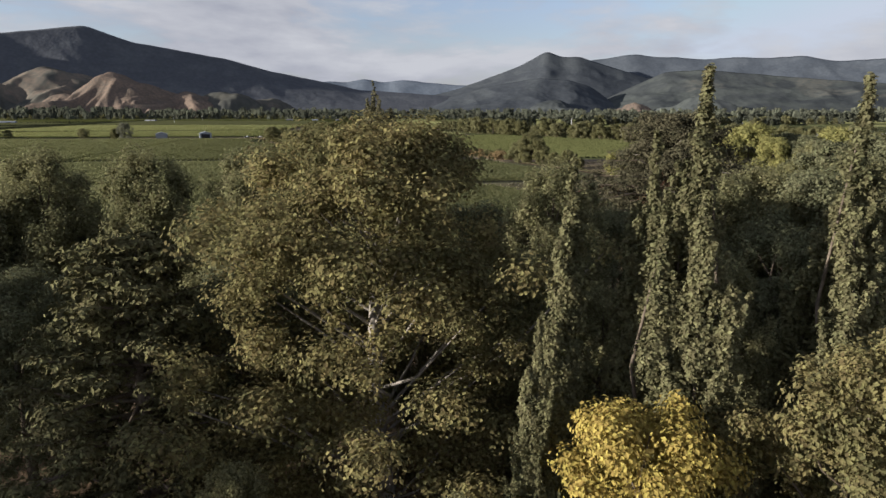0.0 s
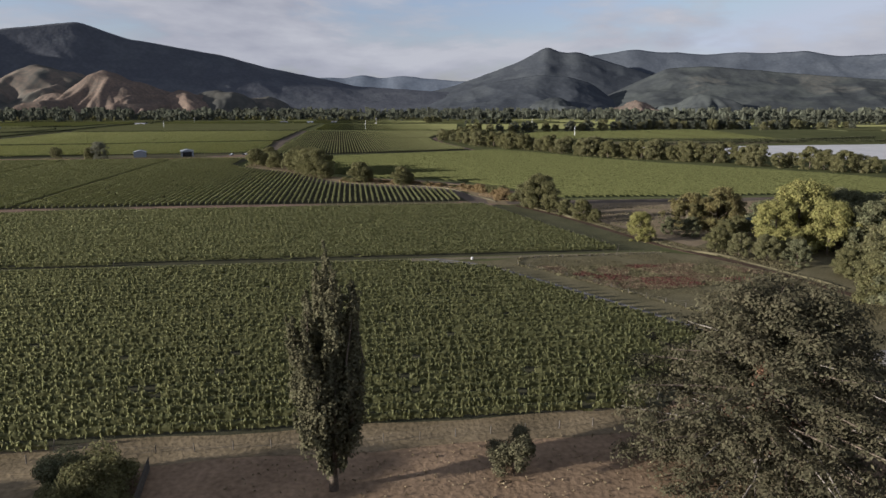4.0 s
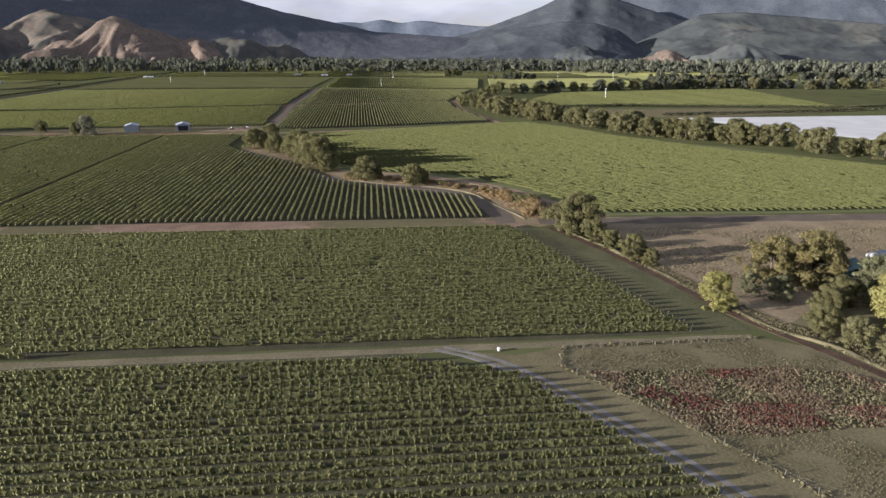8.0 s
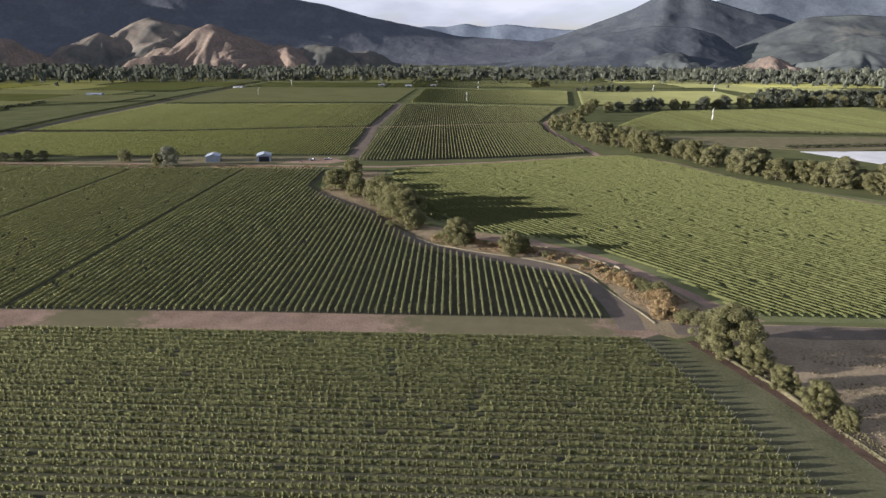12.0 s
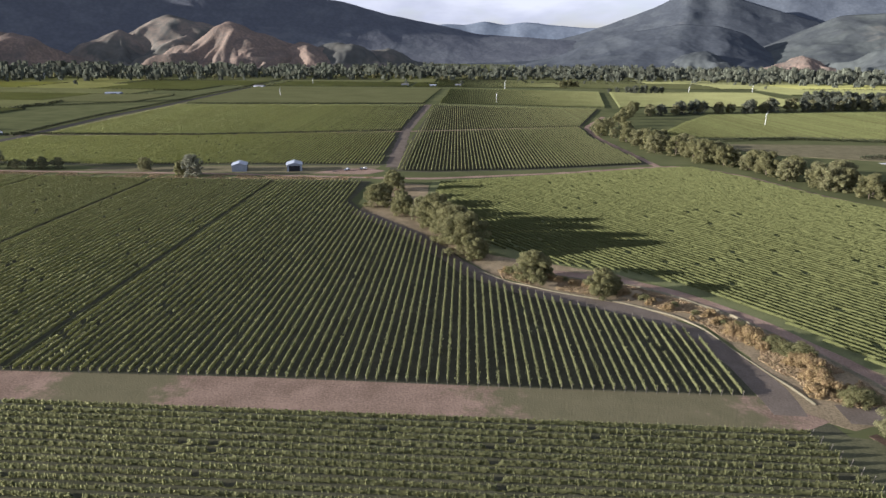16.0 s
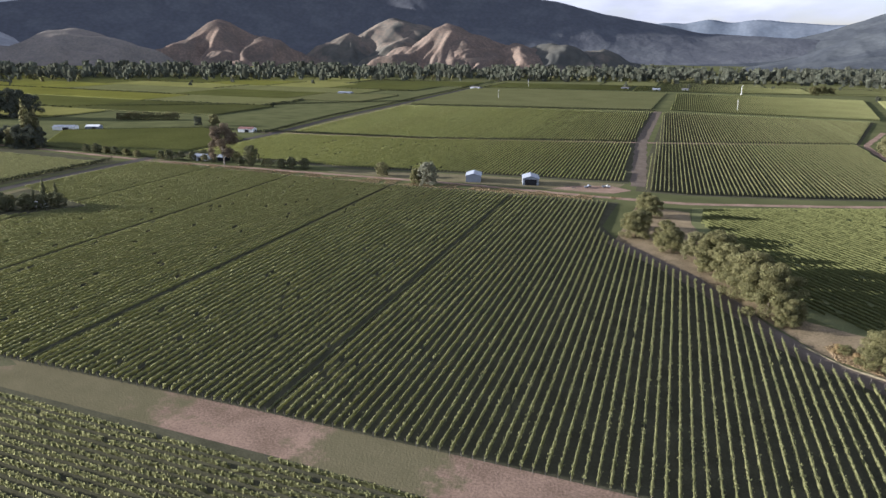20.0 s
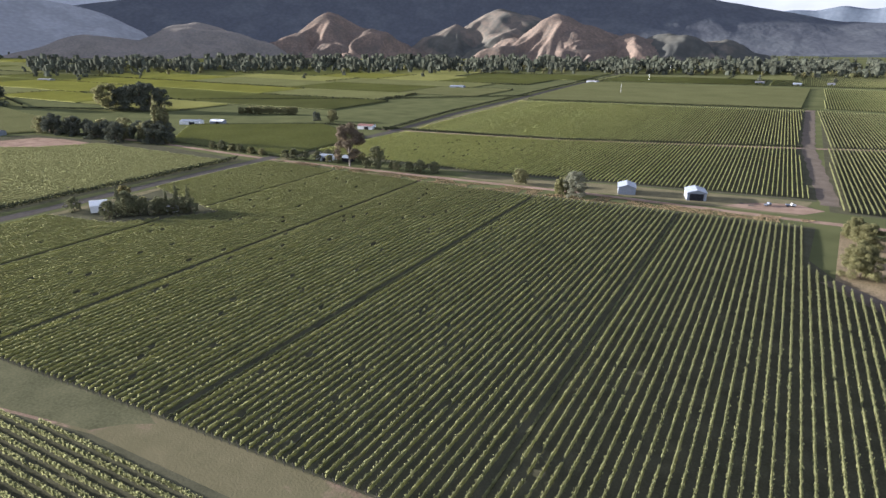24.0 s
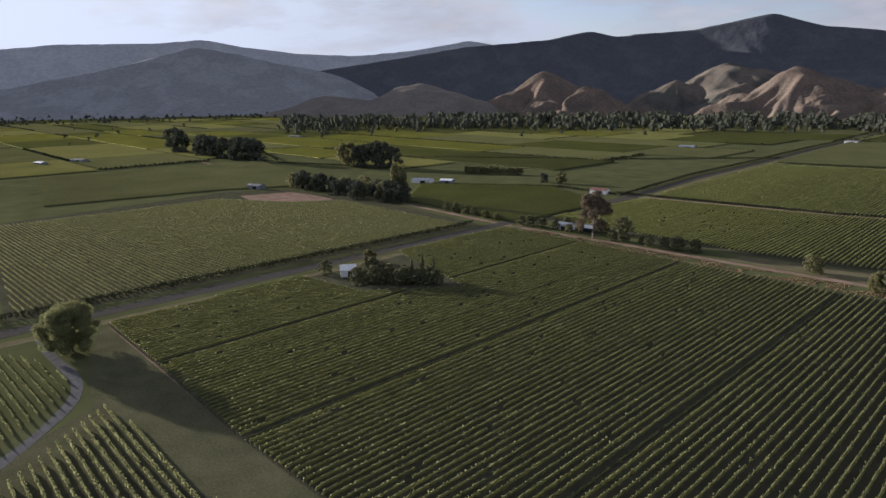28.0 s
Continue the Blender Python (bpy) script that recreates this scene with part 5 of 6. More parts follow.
for x, y, s, kind in ((-421, 541, .6, 3), (-413, 543, .55, 3), (-397, 545, .6, 3), (-388, 547, .62, 3), (-380, 549, .75, 3), (-371, 552, .7, 3), (-404, 548, .5, 2), (-449, 541, .5, 3), (-457, 540, .55, 2), (-468, 539, .6, 3), (-478, 537, .6, 3), (-487, 534, .7, 3), (-495, 533, .6, 3), (-470, 552, .6, 3), (-440, 556, .7, 2), (-425, 556, 1.1, 3), (-520, 531, .55, 2), (-533, 531, .5, 0), (-545, 530, .6, 3), (-556, 530, .6, 2), (-567, 529, .7, 3), (-578, 528, .6, 3)):
    name, mesh, text = NAMED[kind]
    plant("roadside_tree", mesh, x, y, "dark bushy tree beside a farm road", "roadside trees", s)
for k in range(15):
    f = k / 14
    plant("shelter_tree", FARMESH[2 if k % 3 else 1], -800 + 165 * f, 497 + 22 * f + rng.normal(0, 4), "tree in a dense dark shelter belt", "farm shelter belt", rng.uniform(1.3, 1.75))
plant("poplar", FARPOP, -642, 520, "tall poplar at the end of a shelter belt", "farm poplars", 1.65)
plant("poplar", FARPOP, -634, 523, "tall poplar at the end of a shelter belt", "farm poplars", 1.45)
plant("field_tree", FARMESH[0], -945, 634, "ragged tall tree beside dark pines", scale=2.9)
for x, y, s in ((-930, 640, 1.0), (-917, 645, 1.1), (-905, 652, 1.25), (-895, 660, 1.2), (-884, 668, 1.0), (-1340, 505, 1.5), (-1310, 510, 1.4), (-1240, 520, 1.2), (-1225, 523, 1.25), (-1210, 527, 1.2), (-1196, 530, 1.2), (-1168, 537, 1.15), (-1140, 545, 1.2), (-1127, 549, 1.25), (-1113, 553, 1.2), (-1100, 557, 1.2), (-1088, 561, 1.1)):
    plant("pine", FARPINE, x, y, "dark rounded pine standing among fields", "field pines", s * 1.4)
for k in range(10):
    plant("shelter_tree", FARMESH[1], -768 + 6.2 * k, 700 + 3.6 * k, "clipped green tree in a farm hedge", "farm hedge", rng.uniform(0.75, 0.9))
plant("garden_tree", FARMESH[1], -627, 712, "bright leafy tree beside a farmhouse", scale=1.1)
plant("garden_tree", FARMESH[2], -645, 705, "dark leafy tree beside a farmhouse", scale=0.9)

# the island of garden round a white house, and a round oak at the road
for x, y, s, kind in ((-466, 367, .7, 3), (-446, 384, .9, 3), (-438, 371, .8, 3), (-436, 379, .8, 3), (-431, 383, .75, 3), (-424, 389, .8, 3), (-419, 394, .75, 3), (-414, 401, .7, 3), (-440, 386, .7, 3), (-430, 393, .7, 3), (-421, 402, .65, 3), (-474, 398, .7, 5), (-444, 392, .6, 2)):
    name, mesh, text = NAMED[kind]
    plant("garden_tree", mesh, x, y, "dark bushy tree round a white house", "house garden", s)
CYPRESS = column_tree(13, 1.5, 0.4, 30, 2200, 0.45, M_DARKLEAF, 1)
for x, y, s in ((-444, 379, 1.1), (-423, 399, 1.15), (-419, 403, 1.05), (-428, 396, 0.9)):
    plant("cypress", CYPRESS, x, y, "dark upright cypress beside a white house", "house garden", s)
OAK = broad_tree(16.0, 7.6, 3.0, 150, 70000, 0.3, M_OAK, 0.24, limbs=14, ragged=0.3, shell=0.4)
plant("oak", OAK, -429, 247, "round spreading oak at the roadside", turn=0, scale=1.12, wide=1.1)


def far_woods(name, label, spots, cards_each, size, mat):
    """Many far trees as one leafy mass, too far to be counted."""
    c, r = [], []
    for x, y, h in spots:
        for _ in range(5):
            c.append((x + rng.normal(0, h * 0.13), y + rng.normal(0, h * 0.13), float(ground_z(x, y)) + h * rng.uniform(0.15, 0.8)))
            r.append(h * rng.uniform(0.14, 0.26))
    v, f = cards(c, r, int(cards_each * 0.8) * len(spots), size * 0.7, 1.35)
    corner = np.array([(x, y, z) for z in (-1, 1) for x, y in ((-1, -1), (1, -1), (1, 1), (-1, 1))]) * 0.6
    faces = np.array([(0, 3, 2, 1), (4, 5, 6, 7), (0, 1, 5, 4), (1, 2, 6, 5), (2, 3, 7, 6), (3, 0, 4, 7)])
    c, r = np.array(c), np.array(r)
    core = c[:, None] + corner * r[:, None, None] * rng.uniform(0.6, 1.15, (len(c), 8, 1)) * (1, 1, 1.35)
    f = np.concatenate([f, len(v) + (np.arange(len(c))[:, None, None] * 8 + faces).reshape(-1, 4)])
    v = np.concatenate([v, core.reshape(-1, 3)])
    return tagged(new(name, mesh_from(name, v, f, mat)), label, "woods", kind="stuff")


def belt_spots(n, a0, a1, r0, r1, h0, h1):
    a, r = np.radians(rng.uniform(a0, a1, n)), rng.uniform(r0, r1, n)
    return [(-80 - q * math.sin(b), 115 + q * math.cos(b), rng.uniform(h0, h1)) for b, q in zip(a, r)]


far_woods("far_trees_dark", "dark trees along the far edge of the valley", belt_spots(1300, -40, 66, 1850, 2250, 18, 38), 100, 2.4, M_FARLEAF)
far_woods("far_trees_green", "green trees along the far edge of the valley", belt_spots(900, -40, 66, 1700, 2200, 13, 32), 90, 2.2, M_FARLEAF)
far_woods("far_trees_pale", "pale willows along the far edge of the valley", belt_spots(300, -5, 62, 1700, 2150, 8, 17), 50, 2.8, M_WILLOW)
far_woods("far_trees_scattered", "scattered trees and hedges among far fields", belt_spots(150, -38, 100, 1500, 3200, 7, 15), 50, 2.8, M_FARLEAF)
far_woods("far_trees_left", "trees along far field edges", belt_spots(420, 64, 105, 2600, 3500, 9, 20), 44, 4.0, M_FARLEAF)
far_woods("far_trees_right", "woods at the foot of the right-hand hills", belt_spots(700, -45, -2, 2050, 2700, 12, 24), 100, 2.4, M_FARLEAF)

# ---- far fields ----
M_FIELDS = [material("far_vines_%s" % n, lo, hi, 0.02, fine=20, bump=0.5, translucent=0.6) for n, lo, hi in (("green", (0.175, 0.182, 0.08), (0.245, 0.25, 0.112)), ("bright", (0.24, 0.24, 0.088), (0.33, 0.328, 0.122)), ("dull", (0.155, 0.161, 0.076), (0.215, 0.22, 0.106)))]


def far_field(pts, mat, label="far block of vines seen as a green field", z=0.6):
    sheet("field_far", pts, z, M_GRASS, label, "field")
    turn = math.atan2(0.125, 0.99) + rng.choice((0, math.pi / 2), p=(0.6, 0.4))
    V, F = [], []
    prism = np.array([(-0.32, 0.2), (-0.42, 1.1), (0, 1.85), (0.42, 1.1), (0.32, 0.2)])
    for a, b in clip_rows(pts, turn, 2.6 * rng.choice((1, 1.15))):
        side = np.array([-math.sin(turn), math.cos(turn)])
        ends = []
        for p in (a, b):
            xy = p + side * prism[:, :1]
            ends.append(np.c_[xy, prism[:, 1] + 0.5 + float(ground_z(*p))])
        n = 10 * len(F)
        V += ends
        F.append(np.array([(k, k + 5, k + 6, k + 1) for k in range(4)]) + n)
    if V:
        tagged(new("far_vines", mesh_from("far_vines", np.concatenate(V), np.concatenate(F), mat)), "far straight vine rows too many to count", "vines", kind="stuff")


NEAR_AREAS = [[(-570, 60), (-500, 60), (60, 60), (330, 250), (660, 420), (660, 800), (600, 1100), (345, 1500), (-620, 1500), (-600, 1060), (-740, 700), (-740, 540), (-500, 520), (-570, 200)], [(-1090, 270), (-840, 210), (-460, 210), (-480, 560), (-840, 570), (-1090, 580)]]


def inside(x, y, poly):
    hit = False
    for k in range(len(poly)):
        (x0, y0), (x1, y1) = poly[k - 1], poly[k]
        if (y0 > y) != (y1 > y) and x < x0 + (x1 - x0) * (y - y0) / (y1 - y0):
            hit = not hit
    return hit


def off_road(poly, side, gap=16.0):
    """The part of a polygon on one side of the straight western road, a verge away from it."""
    away = lambda p: side * (p[0] + 506 + (p[1] - 520) * 0.1747) - gap
    kept = []
    for a, b in zip(poly, poly[1:] + poly[:1]):
        u, v = away(a), away(b)
        if u >= 0:
            kept.append(a)
        if (u < 0) != (v < 0):
            f = u / (u - v)
            kept.append((a[0] + (b[0] - a[0]) * f, a[1] + (b[1] - a[1]) * f))
    return kept


def patchwork():
    """Blocks of vines and grass out to the foot of the hills, squared to the roads."""
    ux, uy = np.array([0.99, 0.125]), np.array([-0.125, 0.99])
    y = 60.0
    while y < 2300:
        deep = rng.uniform(85, 180) * (1 if y < 1300 else 1.5)
        x = -3300.0
        while x < 1300:
            wide = rng.uniform(120, 330)
            q = [ux * a + uy * b for a, b in ((x + 4, y + 4), (x + wide - 4, y + 4), (x + wide - 4, y + deep - 4), (x + 4, y + deep - 4))]
            mid = sum(q) / 4
            reach = math.hypot(mid[0] + 80, mid[1] - 115)
            if reach < 2150 + 900 * (mid[0] < -1400) and not any(inside(*p, area) for p in [*q, mid, *((a + mid) / 2 for a in q)] for area in NEAR_AREAS) and mid[1] > 150:
                # Sunward fields draw the lighter tone more often, standing in for back-light.
                bright = mid[0] < -900
                m = M_FIELDS[rng.choice(3, p=(0.42, 0.46, 0.12) if bright else (0.55, 0.12, 0.33))]
                for side in (-1, 1):
                    kept = off_road([tuple(p) for p in q], side)
                    if len(kept) > 2:
                        far_field(kept, m)
            x += wide
        y += deep


patchwork()
HEDGE_SPOTS = []
for ob in list(scene.objects):
    if ob.name.startswith("field_far") and 8 <= len(ob.data.vertices) <= 10 and rng.random() < 0.75:
        p = [v.co for v in ob.data.vertices[:4]]
        k = int(rng.integers(0, 4))
        for a, b in ((p[k], p[(k + 1) % 4]),):
            n = int((a - b).length / 6)
            HEDGE_SPOTS += [tuple(a.lerp(b, f)) for f in np.linspace(0, 1, max(2, n))]
HEDGE_SPOTS = np.array(HEDGE_SPOTS) + (0, 0, 0.6)
tagged(new("far_hedges", mesh_from("far_hedges", *cards(HEDGE_SPOTS, np.full(len(HEDGE_SPOTS), 2.6), 9 * len(HEDGE_SPOTS), 2.6, 0.7), M_HEDGE)), "dark hedges between far fields", "hedges", kind="stuff")
for pts, k in (([(330, 480), (640, 540), (640, 420), (420, 380)], 1), ([(-575, 1050), (-235, 1125), (-270, 1480), (-648, 1440)], 2), ([(-210, 1125), (30, 1110), (40, 1440), (-250, 1480)], 0), ([(50, 1110), (330, 1190), (330, 1480), (60, 1440)], 0), ([(-640, 530), (-500, 534), (-515, 640), (-610, 680), (-720, 600)], 0)):
    far_field(pts, M_FIELDS[k])
far_field([(-1080, 285), (-835, 270), (-830, 425), (-805, 490), (-890, 540), (-1080, 560)], M_FIELDS[2], z=0.7)


sheet("fallow_strip", [(105, 745), (112, 769), (300, 793), (430, 780), (330, 735), (234, 694), (172, 704), (130, 715)], 0.3, M_OLIVEDRY, "fallow strip of short dry grass", "field")


def hedge(pts, h, w, label):
    """A dark clipped shelter hedge along a line."""
    c, r = [], []
    for (x0, y0), (x1, y1) in zip(pts, pts[1:]):
        n = int(math.hypot(x1 - x0, y1 - y0) / 2.2)
        for f in np.linspace(0, 1, n):
            c.append((x0 + (x1 - x0) * f, y0 + (y1 - y0) * f, float(ground_z(x0, y0)) + h * 0.5))
            r.append(h * 0.5 * rng.uniform(0.85, 1.15))
    v, f = cards(c, np.array(r), 46 * len(c), 0.75, 1.0, 0.3, 1.3, 0.3)
    return tagged(new("hedge", mesh_from("hedge", v, f, M_HEDGE)), label, "hedge", "shelter hedges")


for line, h in (([(-478, 120), (-487.5, 226), (-505, 390), (-520, 508)], 3.4), ([(-533, 690), (-574, 855), (-605, 1050), (-642, 1250), (-690, 1560)], 3.0), ([(66, 770), (180, 812), (430, 800), (560, 860)], 4.0), ([(195, 705), (420, 772), (640, 775)], 4.0), ([(-545, 700), (-371, 730), (-190, 801)], 2.0), ([(-560, 1042), (-228, 1115)], 2.4), ([(-720, 605), (-610, 690), (-540, 690)], 2.5), ([(-985, 760), (-800, 893), (-600, 1105)], 2.5), ([(-1320, 640), (-1050, 575), (-900, 640), (-860, 690)], 2.5)):
    hedge(line, h, 1.5, "dark clipped hedge along a field edge")

# ---- buildings ----


def shed(x, y, w, d, h, turn, roof_mat, wall_mat, label, open_front=False, name="farm_shed", rise=1.4, gable_door=False):
    """A gabled shed: four walls, two roof sheets with ribs, door."""
    ob = empty(name, pose(x, y, float(ground_z(x, y)), 0, 0, turn), label, "shed")
    t = 0.12
    part("wall", box(w, t, h, (0, d / 2 - t / 2, h / 2)), wall_mat, ob)
    for s in (-1, 1):
        bm = bmesh.new()
        xs = s * (w / 2 - t / 2)
        v = [bm.verts.new((xs + o, yy, zz)) for o in (-t / 2, t / 2) for yy, zz in ((-d / 2, 0), (d / 2 - t, 0), (d / 2 - t, h), (0, h + rise * 0.96), (-d / 2, h))]
        bm.faces.new(v[:5])
        bm.faces.new(v[5:][::-1])
        for k in range(5):
            bm.faces.new((v[k], v[k + 5], v[(k + 1) % 5 + 5], v[(k + 1) % 5]))
        bmesh.ops.recalc_face_normals(bm, faces=bm.faces[:])
        part("wall", bm, wall_mat, ob)
    if open_front:
        for k in range(4):
            part("post", box(0.22, 0.22, h, (-w / 2 + 0.3 + k * (w - 0.6) / 3, -d / 2 + 0.2, h / 2)), M_POST, ob)
        part("wall", box(w * 0.3, t, h, (-w * 0.33, -d / 2 + t, h / 2)), wall_mat, ob)
    else:
        part("wall", box(w - 2 * t, t, h, (0, -d / 2 + t / 2, h / 2)), wall_mat, ob)
        part("door", box(w * 0.28, 0.08, h * 0.8, (w * 0.1, -d / 2 - 0.03, h * 0.4)), M_DARK, ob, "dark sliding door")
    # The open gable's shaded interior is painted as a near-black panel.
    if gable_door:
        part("gable_door", box(0.08, d * 0.72, h * 0.86, (-w / 2 - 0.03, 0, h * 0.43)), M_DARK, ob, "near-black panel standing in for a shaded open gable")
    for s in (-1, 1):
        a = math.atan2(rise, d / 2)
        n = max(8, int(w / 0.5)) * 2
        bm = bmesh.new()
        layers = []
        for low in (0.0, -0.06):
            rows_made = []
            for out_y, up_z in ((0.0, rise + 0.06), (d / 2 + 0.4, rise + 0.06 - (d / 2 + 0.4) * math.tan(a))):
                rows_made.append([bm.verts.new((-w / 2 - 0.3 + (w + 0.6) * k / n, s * out_y, h + up_z + low + 0.03 * (k % 2))) for k in range(n + 1)])
            layers.append(rows_made)
        for rows_made in layers:
            for k in range(n):
                bm.faces.new((rows_made[0][k], rows_made[0][k + 1], rows_made[1][k + 1], rows_made[1][k]))
        for r in (0, 1):
            for k in range(n):
                bm.faces.new((layers[0][r][k], layers[0][r][k + 1], layers[1][r][k + 1], layers[1][r][k]))
        for k in (0, n):
            bm.faces.new((layers[0][0][k], layers[0][1][k], layers[1][1][k], layers[1][0][k]))
        bmesh.ops.recalc_face_normals(bm, faces=bm.faces[:])
        part("roof", bm, roof_mat, ob)
    part("ridge_cap", box(w + 0.6, 0.4, 0.1, (0, 0, h + rise + 0.08), 0.03), roof_mat, ob)
    return ob


shed(-248, 572, 13, 9.5, 4.2, 112, M_PALEIRON, M_PALEIRON, "pale corrugated iron farm shed with a gable roof")
shed(-212, 580, 13, 10, 4.4, 112, M_PALEIRON, M_PALEIRON, "open-fronted corrugated iron farm shed", gable_door=True)
M_GREENROOF = material("green_roof", (0.015, 0.055, 0.05), (0.03, 0.085, 0.075), 1.0, rough=0.5, bump=0.1)
M_GREYROOF = material("grey_fibre_roof", (0.10, 0.10, 0.10), (0.17, 0.16, 0.16), 0.8, rough=0.7, bump=0.2)
M_REDROOF = material("red_roof", (0.14, 0.07, 0.055), (0.21, 0.10, 0.08), 0.8, rough=0.6, bump=0.1)
shed(-30.7, 88.3, 2.6, 3.0, 2.0, -8, M_GREENROOF, M_GREENROOF, "small green garden hut", name="garden_hut", rise=0.9)
shed(-37.4, 80.4, 10.5, 9.6, 2.4, 75, M_GREYROOF, M_DARKWALL, "long low grey-roofed farm building", name="farm_building", rise=1.0)
shed(-47.4, 78.2, 10.0, 9.6, 2.3, 75, M_GREYROOF, M_DARKWALL, "long low grey-roofed farm building", name="farm_building", rise=1.0)
shed(-456, 375, 8, 6.5, 3.8, 65, M_WHITE, M_WHITE, "white weatherboard house among dark trees", name="house", rise=2.0)
shed(-424, 397, 5, 4, 2.6, 10, M_WHITE, M_WHITE, "small white outbuilding among dark trees", name="outbuilding", rise=0.9)
shed(-465, 545, 12, 8, 3.2, 10, M_IRON, M_WHITE, "farm cottage with a pale iron roof", name="cottage")
shed(-448, 551, 7, 6, 3.0, 10, M_IRON, M_DARK, "small dark iron-roofed outbuilding by a cottage", name="outbuilding")
shed(-735, 612, 22, 10, 3.4, 30, M_IRON, M_WHITE, "long white farm building", name="farm_building")
shed(-712, 628, 14, 9, 3.4, 30, M_WHITE, M_IRON, "white iron-walled farm building beside a road", name="farm_building")
shed(-556, 688, 16, 9, 3.4, 15, M_REDROOF, M_WHITE, "farmhouse with a red iron roof", name="farmhouse")
shed(-817, 458, 18, 9, 3.8, 25, M_GREYROOF, M_IRON, "grey farm shed on a bare yard", name="farm_shed")
shed(-782, 1170, 26, 11, 4.0, 10, M_IRON, M_IRON, "grey packing shed among far fields", name="packing_shed")
shed(-1255, 300, 22, 10, 4.0, 20, M_WHITE, M_IRON, "pale farm building in far fields", name="farm_building")
shed(-1262, 350, 30, 10, 4.0, 25, M_GREYROOF, M_IRON, "grey farm building in far fields", name="farm_building")
shed(-1513, 803, 34, 12, 4.0, 15, M_GREYROOF, M_IRON, "long low shed in far fields", name="farm_building")
shed(128, 271, 8, 6, 3.0, 20, M_IRON, M_WHITE, "white-walled shed beyond golden trees", name="farm_shed")
shed(170, 282, 16, 8, 3.0, -5, M_GREYROOF, M_IRON, "long iron-roofed shed beyond golden trees", name="farm_shed")
shed(111, 262, 9, 6, 2.6, 30, M_GREENROOF, M_GREENROOF, "low teal-covered shelter among trees", name="shelter")
for x, y, w in ((-365, 1565, 16), (-300, 1550, 14), (345, 1180, 12), (557, 1195, 9), (-640, 1430, 24), (700, 2300, 60), (820, 2350, 50), (-250, 1580, 12)):
    shed(x, y, w, 9, 3.6, rng.uniform(-20, 20), M_IRON if w % 4 else M_GREYROOF, M_IRON, "pale farm house far off among trees", name="far_house")
sheet("yard_bare", [(-777, 427), (-766, 475), (-735, 483), (-695, 486), (-690, 458), (-706, 438), (-740, 425)], 0.2, M_DIRT, "bare pale earth yard beside a shed", "yard")

# ---- wind machines ----


def wind_machine(x, y, turn, tall=10.5):
    ob = empty("wind_machine", pose(x, y, float(ground_z(x, y)), 0, 0, turn), "white frost fan on a steel tower", "wind machine", "wind machines")
    part("base", box(1.6, 2.2, 1.1, (0, 0, 0.55), 0.08), M_WHITE, ob)
    bm = bmesh.new()
    bmesh.ops.create_cone(bm, cap_ends=True, segments=10, radius1=0.34, radius2=0.2, depth=tall, matrix=Matrix.Translation((0, 0, tall / 2)))
    part("tower", bm, M_WHITE, ob)
    part("gearbox", box(0.5, 1.0, 0.5, (0, -0.1, tall + 0.1), 0.1), M_WHITE, ob)
    for s in (-1, 1):
        bm = bmesh.new()
        bmesh.ops.create_cube(bm, size=1, matrix=Matrix.Rotation(0.45, 4, "Y") @ Matrix.Translation((0, -0.6, s * 1.6)) @ Matrix.Rotation(0.2 * s, 4, "Z") @ Matrix.Diagonal((0.42, 0.08, 2.9, 1)))
        bmesh.ops.translate(bm, verts=bm.verts[:], vec=(0, 0, tall + 0.1))
        part("blade", bm, M_WHITE, ob)
    return ob


for x, y, r in ((-498, 1209, 30), (-568, 1543, 10), (-129, 1175, 70), (-144, 1524, 40), (188, 924, 20), (204, 1446, 60), (644, 1289, 15), (-639, 1909, 0), (-1200, 1500, 30), (330, 1500, 50)):
    wind_machine(x, y, r, 13.0)

# ---- fences and small things ----


def fence(line, gap, label, h=1.2, wires=3):
    ob = empty("fence", pose(0, 0, 0), label, "fence", "fences")
    me = bpy.data.meshes.new("post")
    bm = box(0.12, 0.12, h + 0.3, (0, 0, (h + 0.3) / 2 - 0.3), 0.02)
    bm.to_mesh(me)
    bm.free()
    me.materials.append(M_POST)
    for (x0, y0), (x1, y1) in zip(line, line[1:]):
        n = max(1, int(math.hypot(x1 - x0, y1 - y0) / gap))
        for k in range(n):
            f = k / n
            child("post", me, ob, m=pose(x0 + (x1 - x0) * f, y0 + (y1 - y0) * f, 0.05, rng.normal(0, 2), rng.normal(0, 2), rng.uniform(0, 90)))
        for k in range(wires):
            z = 0.05 + h * (k + 1) / (wires + 0.3)
            child("wire", mesh_from("wire", *tubes([((x0, y0, z), (x1, y1, z), 0.012, 0.012)], 4), M_POST), ob)
    return ob


fence([(-110, 99), (-63, 105.5), (-34, 110), (-6, 112.5), (31, 118)], 4.5, "post and wire fence along the vineyard edge")
fence([(22.3, 204.3), (38.7, 186), (50.5, 170.7), (62, 155), (78, 134)], 4.0, "post and wire fence along the gravel track")
fence([(22.3, 204.3), (24, 211), (64, 217)], 4.0, "post and wire fence round the weedy paddock")


